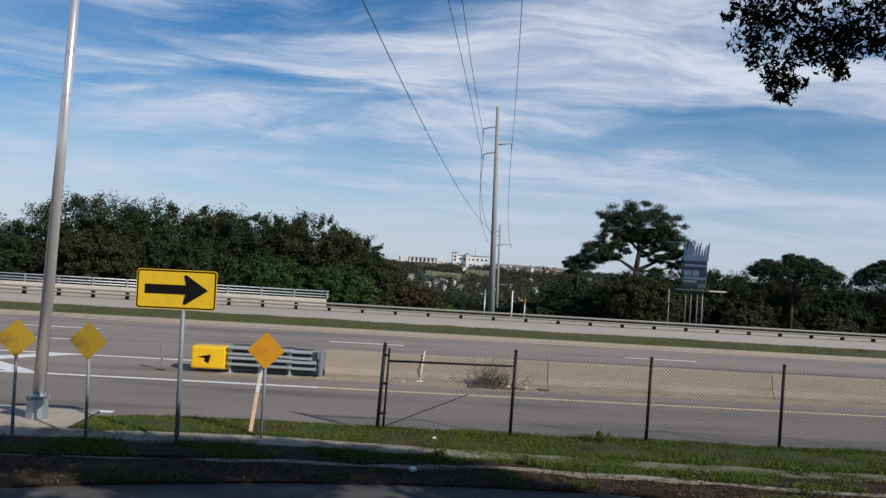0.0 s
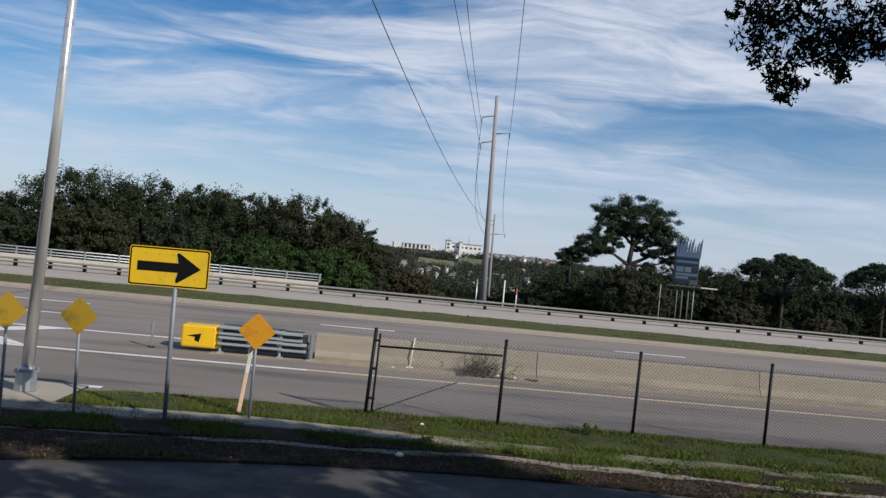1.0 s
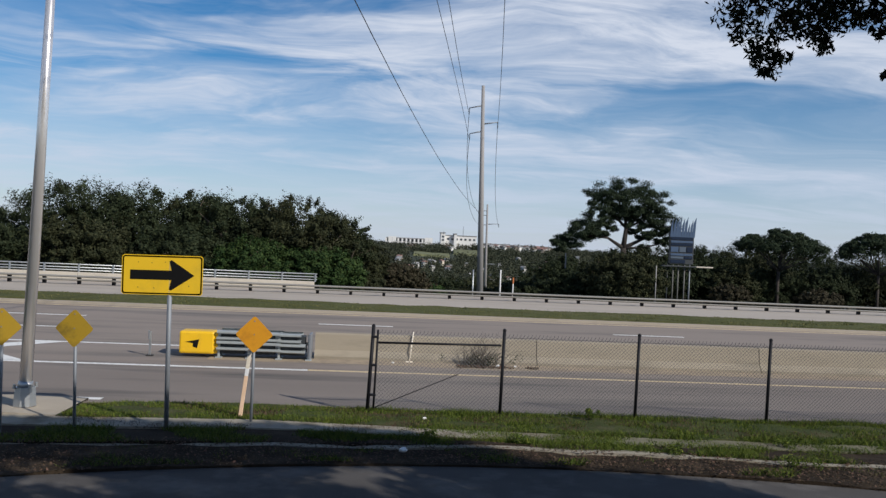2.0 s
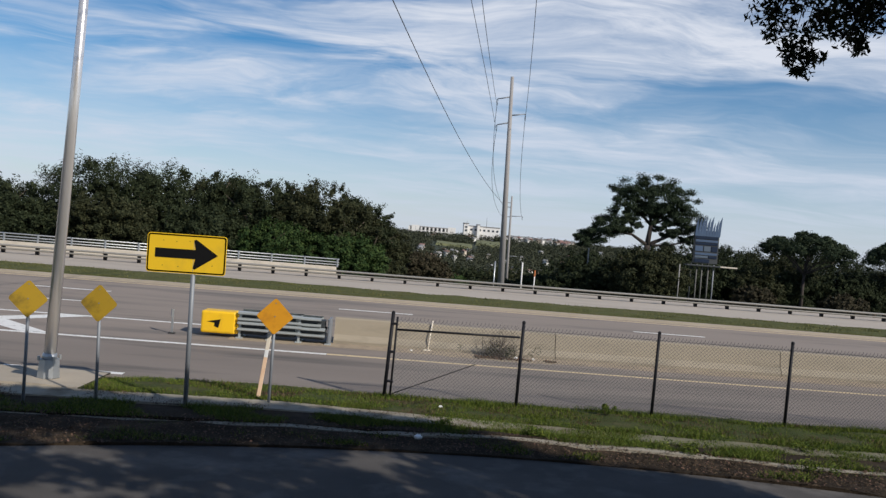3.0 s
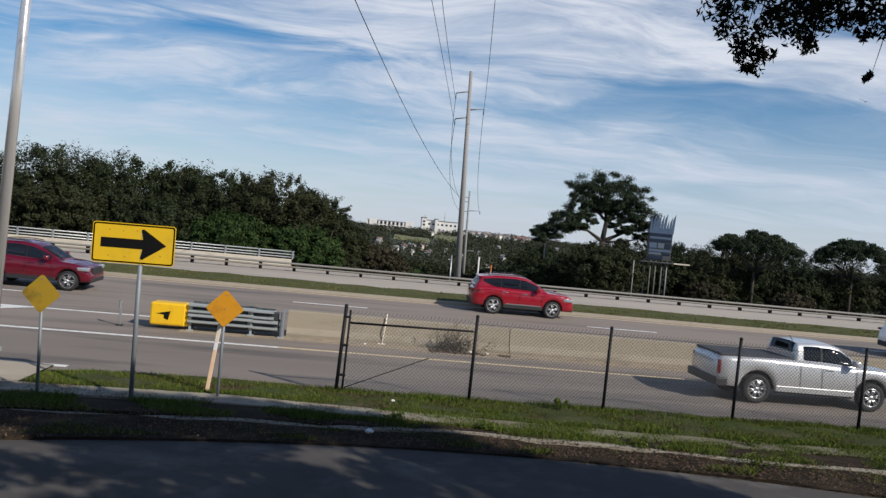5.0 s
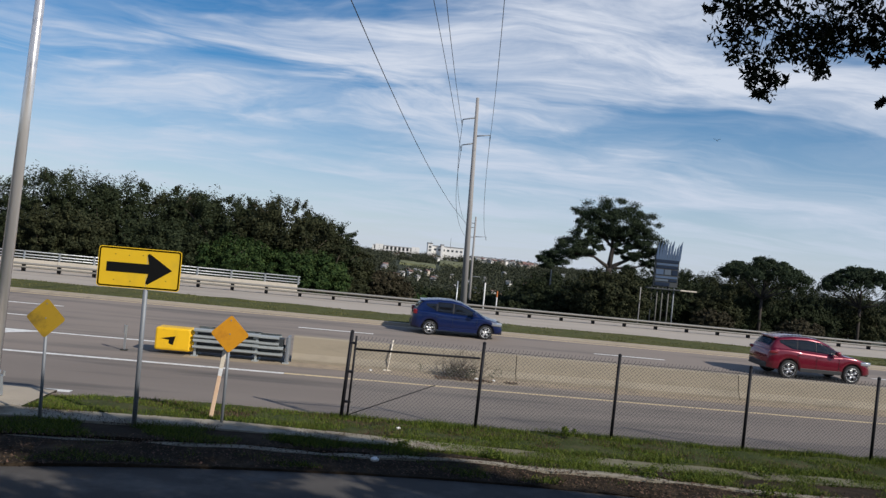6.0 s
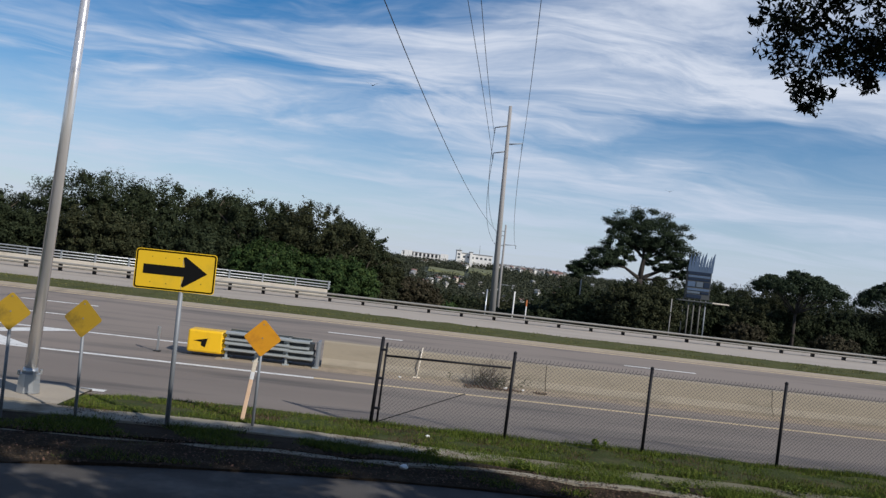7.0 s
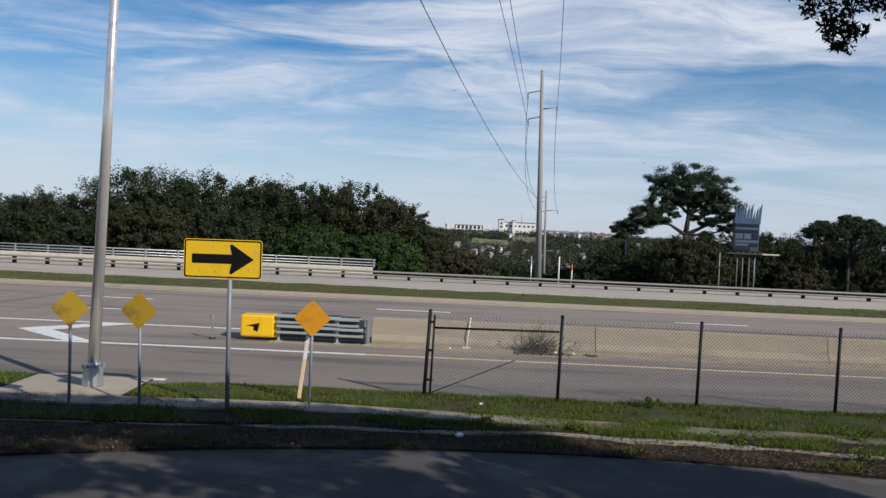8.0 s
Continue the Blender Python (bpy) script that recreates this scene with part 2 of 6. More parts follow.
M = dict(
    road=mat("worn_asphalt", (0.262, 0.222, 0.192), 0.85, vary=0.24, scale=0.35, fine=60, bump=0.3, stain=(0.135, 0.125, 0.115), stain_amt=0.8, stain_scale=0.9, stretch=(0.12, 1, 1), specular=0.12),
    ramp=mat("ramp_asphalt", (0.222, 0.190, 0.166), 0.85, vary=0.24, scale=0.4, fine=60, bump=0.3, stain=(0.095, 0.09, 0.085), stain_amt=0.8, stain_scale=0.7, stretch=(0.15, 1, 1), specular=0.12),
    far_road=mat("pale_concrete_road", (0.42, 0.37, 0.315), 0.85, vary=0.2, scale=0.3, fine=40, bump=0.2, stain=(0.30, 0.26, 0.22), stain_amt=0.7, stain_scale=0.5, stretch=(0.15, 1, 1), specular=0.12),
    # street base set low to deepen the oaks' shade, pale mottling helps the dapples
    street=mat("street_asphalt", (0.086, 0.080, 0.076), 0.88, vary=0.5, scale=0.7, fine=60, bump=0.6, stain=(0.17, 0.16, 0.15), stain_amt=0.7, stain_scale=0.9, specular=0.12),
    white_line=mat("worn_white_paint", (0.72, 0.71, 0.68), 0.7, vary=0.12, scale=3, fine=30, bump=0.1, stain=(0.30, 0.29, 0.28), stain_amt=0.6, stain_scale=5),
    yellow_line=mat("worn_yellow_paint", (0.60, 0.47, 0.28), 0.7, vary=0.15, scale=3, fine=30, bump=0.1, stain=(0.28, 0.25, 0.2), stain_amt=0.7, stain_scale=4),
    concrete=mat("weathered_concrete", (0.315, 0.272, 0.208), 0.9, vary=0.16, scale=0.8, fine=35, bump=0.3, stain=(0.20, 0.175, 0.135), stain_amt=0.65, stain_scale=0.9, stretch=(0.5, 1, 2.5), specular=0.12),
    kerb=mat("old_kerb_concrete", (0.31, 0.28, 0.225), 0.92, vary=0.28, scale=1.2, fine=40, bump=0.4, stain=(0.13, 0.105, 0.07), stain_amt=0.85, stain_scale=1.3, specular=0.12),
    slab=mat("pale_slab", (0.38, 0.33, 0.265), 0.9, vary=0.15, scale=1.5, fine=40, bump=0.3, stain=(0.30, 0.26, 0.2), stain_amt=0.5, specular=0.12),
    soil=mat("soil_and_turf_shade", (0.030, 0.022, 0.015), 0.95, vary=0.4, scale=2.5, fine=25, bump=0.8, stain=(0.095, 0.070, 0.048), stain_amt=0.55, stain_scale=1.1, bump_dist=0.03, specular=0.12),
    verge=mat("verge_turf", (0.050, 0.062, 0.022), 0.95, vary=0.4, scale=1.6, fine=20, bump=0.8, stain=(0.15, 0.12, 0.07), stain_amt=0.45, stain_scale=1.3, bump_dist=0.04, specular=0.12),
    median=mat("median_turf", (0.082, 0.088, 0.034), 0.95, vary=0.35, scale=1.2, fine=14, bump=0.8, stain=(0.14, 0.12, 0.06), stain_amt=0.5, stain_scale=0.8, bump_dist=0.05, specular=0.12),
    land=mat("dark_woodland_floor", (0.032, 0.040, 0.022), 0.95, vary=0.4, scale=0.02, fine=0.3, bump=0),
    grass=leaf_mat("grass_blades", (0.080, 0.118, 0.020), 0.6),
    drygrass=leaf_mat("dry_litter", (0.095, 0.066, 0.042), 0.5),
    median_grass=leaf_mat("sunburnt_median_grass", (0.118, 0.122, 0.044), 0.5),
    galv=mat("galvanised_steel", (0.50, 0.51, 0.51), 0.42, metal=0.85, vary=0.15, scale=4, fine=40, bump=0.05),
    galv_dark=mat("dull_galvanised_steel", (0.24, 0.255, 0.275), 0.62, metal=0.4, vary=0.2, scale=4, fine=40, bump=0.05),
    guard=mat("weathered_guardrail_steel", (0.30, 0.28, 0.245), 0.6, metal=0.2, vary=0.2, scale=1, fine=20, bump=0.05),
    alu=mat("brushed_aluminium_pole", (0.74, 0.71, 0.69), 0.24, metal=0.62, vary=0.1, scale=2, fine=60, bump=0.05, stretch=(1, 1, 0.1)),
    black=mat("black_coated_steel", (0.012, 0.012, 0.015), 0.55, vary=0.3, scale=3, fine=30, bump=0.05, specular=0.2),
    mesh_wire=mat("dark_wire", (0.05, 0.052, 0.056), 0.5, metal=0.4, vary=0.2, scale=3, fine=30, bump=0),
    rail_steel=mat("greenish_galvanised_rail", (0.40, 0.43, 0.43), 0.5, metal=0.3, vary=0.2, scale=3, fine=30, bump=0.05),
    sign_yellow=mat("sign_yellow_sheeting", (0.80, 0.50, 0.012), 0.5, vary=0.07, scale=2, fine=60, bump=0.03, stain=(0.55, 0.36, 0.03), stain_amt=0.4, stain_scale=2.5),
    # dull yellow with large dark brown blotches
    sign_dull=mat("blotched_sign_yellow", (0.40, 0.25, 0.014), 0.6, vary=0.16, scale=3, fine=40, bump=0.03, stain=(0.13, 0.092, 0.018), stain_amt=0.85, stain_scale=1.9),
    sign_orange=mat("orange_yellow_sheeting", (0.66, 0.29, 0.010), 0.5, vary=0.08, scale=2, fine=60, bump=0.03, stain=(0.40, 0.15, 0.015), stain_amt=0.6, stain_scale=3),
    sign_black=mat("sign_black", (0.006, 0.006, 0.006), 0.7, vary=0.2, bump=0.0, specular=0.15),
    plastic_yellow=mat("yellow_plastic", (0.85, 0.50, 0.01), 0.4, vary=0.06, scale=2, fine=40, bump=0.02, stain=(0.5, 0.3, 0.04), stain_amt=0.35, stain_scale=3),
    peach_post=mat("faded_orange_plastic", (0.80, 0.56, 0.38), 0.6, vary=0.1, bump=0.05, stain=(0.7, 0.36, 0.18), stain_amt=0.5, stain_scale=4),
    white_post=mat("white_painted_post", (0.78, 0.70, 0.58), 0.6, vary=0.1, bump=0.05, stain=(0.45, 0.30, 0.18), stain_amt=0.4, stain_scale=4),
    orange=mat("orange_band", (0.55, 0.17, 0.05), 0.5, vary=0.1, bump=0.02),
    utility=mat("grey_utility_concrete", (0.29, 0.275, 0.265), 0.85, vary=0.15, scale=1, fine=20, bump=0.1, stretch=(1, 1, 0.2)),
    cable=mat("dark_cable", (0.03, 0.03, 0.035), 0.6, vary=0.1, bump=0),
    bark=mat("grey_brown_bark", (0.13, 0.10, 0.075), 0.9, vary=0.35, scale=3, fine=18, bump=0.8, stretch=(1, 1, 0.25), bump_dist=0.03),
    pine_bark=mat("dark_pine_bark", (0.045, 0.036, 0.031), 0.95, vary=0.35, scale=3, fine=18, bump=0.6, stretch=(1, 1, 0.25), bump_dist=0.03),
    oak_leaf=leaf_mat("oak_foliage", (0.025, 0.034, 0.0155), 0.5),
    oak_leaf_b=leaf_mat("olive_oak_foliage", (0.034, 0.039, 0.018), 0.5),
    oak_leaf_c=leaf_mat("bright_green_foliage", (0.030, 0.056, 0.016), 0.5),
    brown_leaf=leaf_mat("russet_foliage", (0.050, 0.045, 0.026), 0.5),
    pine_leaf=leaf_mat("pine_needles", (0.028, 0.042, 0.022), 0.5),
    near_leaf=leaf_mat("near_oak_leaves", (0.022, 0.028, 0.012), 0.4, 0.5),
    # paler and bluer than the near oaks: distance haze put into the colour
    far_leaf=leaf_mat("hazed_distant_foliage", (0.046, 0.052, 0.032), 0.4),
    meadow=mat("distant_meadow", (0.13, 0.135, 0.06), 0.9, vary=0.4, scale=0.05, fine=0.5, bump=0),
    wall_white=mat("white_render", (0.72, 0.70, 0.67), 0.8, vary=0.08, scale=0.3, fine=2, bump=0),
    wall_cream=mat("cream_render", (0.55, 0.48, 0.40), 0.8, vary=0.1, scale=0.3, fine=2, bump=0),
    roof_tile=mat("terracotta_roof", (0.20, 0.13, 0.10), 0.85, vary=0.2, scale=0.5, fine=4, bump=0, obj_random=0.35),
    roof_grey=mat("grey_roof", (0.24, 0.235, 0.23), 0.85, vary=0.15, scale=0.5, fine=4, bump=0, obj_random=0.3),
    dark_glass=mat("far_window_glass", (0.04, 0.05, 0.06), 0.15, vary=0.1, bump=0),
    bill_blue=mat("blue_sign_face", (0.012, 0.022, 0.045), 0.8, vary=0.3, specular=0.2, scale=1.2, fine=8, bump=0.0),
    bill_pale=mat("pale_sign_face", (0.07, 0.105, 0.17), 0.8, vary=0.3, specular=0.2, scale=1.0, fine=8, bump=0.0),
    bill_dark=mat("dark_sign_steel", (0.03, 0.035, 0.04), 0.6, vary=0.2, bump=0),
    paper=mat("white_paper", (0.78, 0.78, 0.78), 0.8, vary=0.05, bump=0.1),
    twig=mat("dead_twigs", (0.095, 0.074, 0.054), 0.9, vary=0.3, bump=0),
    # vehicles
    tyre=mat("tyre_rubber", (0.018, 0.018, 0.018), 0.8, vary=0.2, scale=6, fine=60, bump=0.1),
    rim=mat("alloy_rim", (0.66, 0.66, 0.67), 0.28, metal=0.9, vary=0.08, bump=0),
    hub=mat("shaded_brake_hub", (0.03, 0.03, 0.03), 0.6, vary=0.1, bump=0),
    trim=mat("black_car_plastic", (0.025, 0.025, 0.027), 0.55, vary=0.15, scale=5, fine=60, bump=0.05),
    chrome=mat("chrome", (0.75, 0.75, 0.76), 0.12, metal=1.0, vary=0.03, bump=0),
    glass=mat("tinted_car_glass", (0.012, 0.014, 0.018), 0.05, vary=0.1, bump=0, specular=0.7),
    lamp_red=mat("red_tail_lamp", (0.16, 0.006, 0.012), 0.15, vary=0.1, bump=0, coat=0.6),
    lamp_clear=mat("clear_head_lamp", (0.55, 0.57, 0.60), 0.10, metal=0.6, vary=0.1, bump=0, coat=0.8),
    p_white=mat("white_car_paint", (0.85, 0.85, 0.85), 0.28, vary=0.02, bump=0, coat=0.8),
    p_silver=mat("silver_car_paint", (0.62, 0.62, 0.63), 0.30, metal=0.45, vary=0.03, bump=0, coat=0.7),
    p_red=mat("bright_red_car_paint", (0.29, 0.004, 0.016), 0.25, vary=0.03, bump=0, coat=0.8),
    p_ruby=mat("ruby_red_car_paint", (0.150, 0.002, 0.016), 0.25, metal=0.3, vary=0.03, bump=0, coat=0.8),
    p_blue=mat("deep_blue_car_paint", (0.002, 0.010, 0.062), 0.25, metal=0.0, vary=0.03, bump=0, coat=0.35),
)


# ---- mesh helpers ----
def mesh_of(name, bm, material, smooth=False):
    me = bpy.data.meshes.new(name)
    bmesh.ops.recalc_face_normals(bm, faces=bm.faces[:])
    bm.to_mesh(me)
    bm.free()
    for m in (material if isinstance(material, (list, tuple)) else [material]):
        me.materials.append(m)
    if smooth:
        me.polygons.foreach_set("use_smooth", [True] * len(me.polygons))
    return me


def part(name, bm, material, parent=None, label="", smooth=False, at=None):
    ob = new(name, mesh_of(name, bm, material, smooth))
    if parent:
        ob.parent = parent
    if at is not None:
        ob.matrix_basis = at
    if label:
        tagged(ob, label)
    return ob


def raw(name, verts, faces, material, parent=None, smooth=False):
    me = bpy.data.meshes.new(name)
    me.from_pydata([tuple(v) for v in verts] if not isinstance(verts, np.ndarray) else verts.tolist(), [],
                   faces if not isinstance(faces, np.ndarray) else faces.tolist())
    me.materials.append(material)
    if smooth:
        me.polygons.foreach_set("use_smooth", [True] * len(me.polygons))
    me.update()
    ob = new(name, me)
    if parent:
        ob.parent = parent
    return ob


def thing(name, x, y, z, label, category, group="", kind="", rz=0, rx=0):
    e = new(name)
    e.matrix_basis = pose(x, y, z, rx, 0, rz)
    return tagged(e, label, category, group, kind)


def box(bm, x0, x1, y0, y1, z0, z1, bevel=0.0):
    r = bmesh.ops.create_cube(bm, size=1, matrix=Matrix.Translation(((x0 + x1) / 2, (y0 + y1) / 2, (z0 + z1) / 2)) @ Matrix.Diagonal((x1 - x0, y1 - y0, z1 - z0, 1)))
    if bevel:
        es = list({e for v in r["verts"] for e in v.link_edges})
        bmesh.ops.bevel(bm, geom=es, offset=bevel, segments=2, affect="EDGES", profile=0.5)
    return bm


def tube(bm, p, q, r0, r1=None, n=10, caps=True):
    p, q = Vector(p), Vector(q)
    d = q - p
    m = Matrix.Translation((p + q) / 2) @ d.to_track_quat("Z", "Y").to_matrix().to_4x4()
    bmesh.ops.create_cone(bm, cap_ends=caps, segments=n, radius1=r0, radius2=r0 if r1 is None else r1, depth=d.length, matrix=m)
    return bm


def prism(bm, outline, y0, y1):
    """Extrude an outline of (x, z) from y0 to y1."""
    a = [bm.verts.new((x, y0, z)) for x, z in outline]
    b = [bm.verts.new((x, y1, z)) for x, z in outline]
    bm.faces.new(a), bm.faces.new(b[::-1])
    for i in range(len(a)):
        j = (i + 1) % len(a)
        bm.faces.new((a[i], a[j], b[j], b[i]))
    return bm


def sweep_x(bm, outline, x0, x1, steps=1):
    """Extrude a closed outline of (y, z) along x."""
    rings = []
    for i in range(steps + 1):
        x = x0 + (x1 - x0) * i / steps
        rings.append([bm.verts.new((x, y, z)) for y, z in outline])
    for a, b in zip(rings, rings[1:]):
        for i in range(len(a)):
            j = (i + 1) % len(a)
            bm.faces.new((a[i], a[j], b[j], b[i]))
    bm.faces.new(rings[0][::-1]), bm.faces.new(rings[-1])
    return bm


def road_z(y):
    return 0.0 if y < 23 else 0.035 * (y - 23)


def far_z(y):
    return 0.64 + 0.010 * (y - 40.3)


def street_edge(x):
    return 14.07 - 0.02 * (min(max(x, -14), 16) - 2) ** 2


def kerb_line(x):
    return float(np.interp(x, (-60, -12, -8, -5.85, -2, 1.7, 4.9, 8.05, 13, 60), (13.2, 13.75, 14.2, 14.44, 14.80, 14.98, 14.72, 14.36, 13.95, 13.2)))


def path_near(x):
    return float(np.interp(x, (-60, -5.7, -2.5, 0.14, 4, 8, 14, 60), (15.7, 15.75, 16.0, 15.72, 15.48, 15.30, 15.15, 15.1)))


def path_far(x):
    return float(np.interp(x, (-60, -5.9, -2.6, 1.3, 4.7, 8.1, 14, 60), (16.4, 16.52, 16.72, 16.33, 16.05, 15.92, 15.8, 15.7)))


def verge_far(x):
    return float(np.interp(x, (-60, -6.4, -5.5, -4, -1, 5, 14, 60), (18.2, 17.6, 18.05, 18.2, 18.1, 18.15, 18.0, 18.0)))


def strip(name, x0, x1, lo, hi, zf, thick, material, nx, ny, label, category, rough_z=0.0):
    """A ground strip between two curves lo(x) and hi(x), with thickness."""
    vs, fs = [], []
    for i in range(nx + 1):
        x = x0 + (x1 - x0) * i / nx
        a, b = lo(x), hi(x)
        for j in range(ny + 1):
            y = a + (b - a) * j / ny
            n = noise.noise((x * 0.9, y * 0.9, 3.1)) * rough_z + noise.noise((x * 4, y * 4, 7.7)) * rough_z * 0.5 if rough_z else 0
            vs.append((x, y, zf(x, y) + n))
    w = ny + 1
    for i in range(nx):
        for j in range(ny):
            k = i * w + j
            fs.append((k, k + w, k + w + 1, k + 1))
    top = len(vs)
    # skirts on the long sides
    for i in range(nx + 1):
        for j in (0, ny):
            x, y, z = vs[i * w + j]
            vs.append((x, y, z - thick))
    for i in range(nx):
        for s, j in ((0, 0), (1, ny)):
            a, b = i * w + j, (i + 1) * w + j
            c, d = top + 2 * (i + 1) + s, top + 2 * i + s
            fs.append((a, b, c, d) if s else (b, a, d, c))
    ob = raw(name, vs, fs, material)
    return tagged(ob, label, category, kind="structure")


# ---- ground and roads ----
def terrain():
    xs = sorted({*np.linspace(-60, 60, 25).tolist(), *np.linspace(-400, 400, 41).tolist(), *np.linspace(-4000, 4000, 21).tolist()})
    ys = sorted({-4000, -1000, -300, -100, -40, -20, *np.arange(-10, 60, 2.5).tolist(), *np.linspace(60, 140, 17).tolist(), *np.linspace(160, 1000, 43).tolist(), 1300, 2000, 4000})
    vs, fs = [], []
    for y in ys:
        for x in xs:
            vs.append((x, y, land_z(x, y)))
    w = len(xs)
    for j in range(len(ys) - 1):
        for i in range(w - 1):
            k = j * w + i
            fs.append((k, k + 1, k + w + 1, k + w))
    ob = raw("ground", vs, fs, M["land"], smooth=True)
    tagged(ob, "dark wooded land falling to a valley and rising to a hill", "ground", kind="structure")


def land_z(x, y):
    prof_y = (-4000, -40, 2, 7.5, 9, 49, 56, 75, 110, 200, 330, 480, 620, 800, 1000, 1500, 4000)
    prof_z = (2.0, 2.0, 1.9, -0.2, -0.3, -0.3, -0.6, -1.6, -4.0, -11, -17, -16, -7, 3.5, 5.5, 4, 2)
    z = float(np.interp(y, prof_y, prof_z))
    if y > 49:
        hill = math.exp(-((x - 20) / 330) ** 2)
        if y > 330:
            z = z * hill + (-14) * (1 - hill) * (1 if y < 900 else max(0, 1 - (y - 900) / 1500))
        z += noise.noise((x * 0.006, y * 0.006, 1.3)) * min(4, (y - 49) * 0.01)
    return z


terrain()
XL, XR = -260, 260
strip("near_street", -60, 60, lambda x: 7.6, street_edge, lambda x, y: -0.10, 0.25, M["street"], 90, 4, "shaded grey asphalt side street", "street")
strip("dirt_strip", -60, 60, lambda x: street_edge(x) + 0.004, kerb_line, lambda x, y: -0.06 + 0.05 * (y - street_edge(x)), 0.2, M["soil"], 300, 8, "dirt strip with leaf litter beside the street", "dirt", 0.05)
strip("kerb_near", -60, 60, lambda x: kerb_line(x) + 0.004, lambda x: kerb_line(x) + 0.24, lambda x, y: (0.022 if x > 0.5 else -0.01) + 0.03 * noise.noise((x * 0.3, 5.0, 1.0)) - 0.09 * max(0.0, noise.noise((x * 0.9, 9.0, 1.0)) - 0.05), 0.25, M["kerb"], 260, 2, "broken old concrete kerb half covered by dirt", "kerb", 0.02)
# bare dirt shows through the turf; near-black tone also stands for oak shade
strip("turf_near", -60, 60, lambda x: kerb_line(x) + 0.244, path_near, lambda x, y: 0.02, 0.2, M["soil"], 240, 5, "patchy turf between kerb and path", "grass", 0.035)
M["moss"] = mat("mossy_old_concrete", (0.165, 0.155, 0.105), 0.95, vary=0.3, scale=1.2, fine=40, bump=0.4, stain=(0.30, 0.27, 0.21), stain_amt=0.5, stain_scale=1.4, specular=0.1)
strip("concrete_path", -60, 2.4, lambda x: path_near(x) + 0.004, path_far, lambda x, y: 0.05, 0.25, M["kerb"], 110, 2, "narrow weathered concrete path edged by grass", "path", 0.012)
strip("mossy_path", 2.404, 60, lambda x: path_near(x) + 0.004, path_far, lambda x, y: 0.05, 0.25, M["moss"], 160, 2, "old mossy concrete path overgrown by grass", "path", 0.012)
strip("verge", -6.4, 60, lambda x: path_far(x) + 0.004, verge_far, lambda x, y: 0.06, 0.25, M["verge"], 220, 8, "rough green verge along the fence", "grass", 0.05)
strip("verge_far_end", -60, -9.0, lambda x: path_far(x) + 0.004, lambda x: 18.4, lambda x, y: 0.05, 0.25, M["verge"], 120, 8, "rough green verge beyond the lamp slab", "grass", 0.05)
strip("lamp_apron", -8.996, -6.404, lambda x: path_far(x) + 0.004, lambda x: 18.35, lambda x, y: 0.05 + 0.05 * math.exp(-((x + 7.5) / 0.9) ** 2), 0.25, M["slab"], 12, 6, "pale concrete apron round the lamp base", "slab", 0.008)
strip("ramp_lane", XL, XR, lambda x: 18.2, lambda x: 23.9, lambda x, y: road_z(y), 0.3, M["ramp"], 60, 6, "grey asphalt exit lane", "road")
strip("carriageway", XL, XR, lambda x: 23.904, lambda x: 36.85, lambda x, y: road_z(y), 0.3, M["road"], 60, 12, "sun-bleached asphalt highway lanes", "road")
strip("median_kerb", XL, XR, lambda x: 36.854, lambda x: 37.15, lambda x, y: road_z(y) + 0.12, 0.35, M["slab"], 60, 1, "pale concrete kerb along the median", "kerb")
strip("median_grass", XL, XR, lambda x: 37.154, lambda x: 40.3, lambda x, y: road_z(y) + 0.15, 0.35, M["median"], 400, 6, "mown green median strip", "grass", 0.07)
strip("far_carriageway", XL, XR, lambda x: 40.304, lambda x: 49.8, lambda x, y: far_z(y), 0.35, M["far_road"], 60, 6, "pale far carriageway behind the median", "road")


def painted(name, x0, x1, y0, y1, material, label, skew=0.0):
    """A thin painted bar that follows the crossfall."""
    n = max(1, int((x1 - x0) / 20))
    vs, fs = [], []
    for i in range(n + 1):
        x = x0 + (x1 - x0) * i / n
        for y in (y0, y1):
            for dz in (0.005, -0.01):
                vs.append((x, y + skew * (x - x0), road_z(y) + dz))
    for i in range(n):
        a, b = 4 * i, 4 * i + 4
        fs += [(a, b, b + 2, a + 2), (a, a + 1, b + 1, b), (a + 2, b + 2, b + 3, a + 3)]
    return tagged(raw(name, vs, fs, material), label, "road marking", kind="structure")


painted("line_white", -260, -2.1, 23.40, 23.58, M["white_line"], "solid white edge line")
painted("line_yellow", -2.09, 260, 23.42, 23.58, M["yellow_line"], "solid worn yellow edge line")
painted("line_gore", -260, -6.3, 26.90, 27.05, M["white_line"], "solid white gore line")
painted("line_kerb_yellow", -260, 260, 36.45, 36.58, M["yellow_line"], "faint yellow line along the median")
painted("stop_bar", -8.9, -6.2, 18.50, 18.72, M["white_line"], "short white line at the verge")
for k in range(-8, 9):
    painted("lane_dash", -2.6 + 12.2 * k, 0.42 + 12.2 * k, 33.25, 33.40, M["white_line"], "white lane dash")
    painted("lane_dash", -14.2 + 12.2 * k, -11.2 + 12.2 * k, 30.10, 30.23, M["white_line"], "white lane dash")


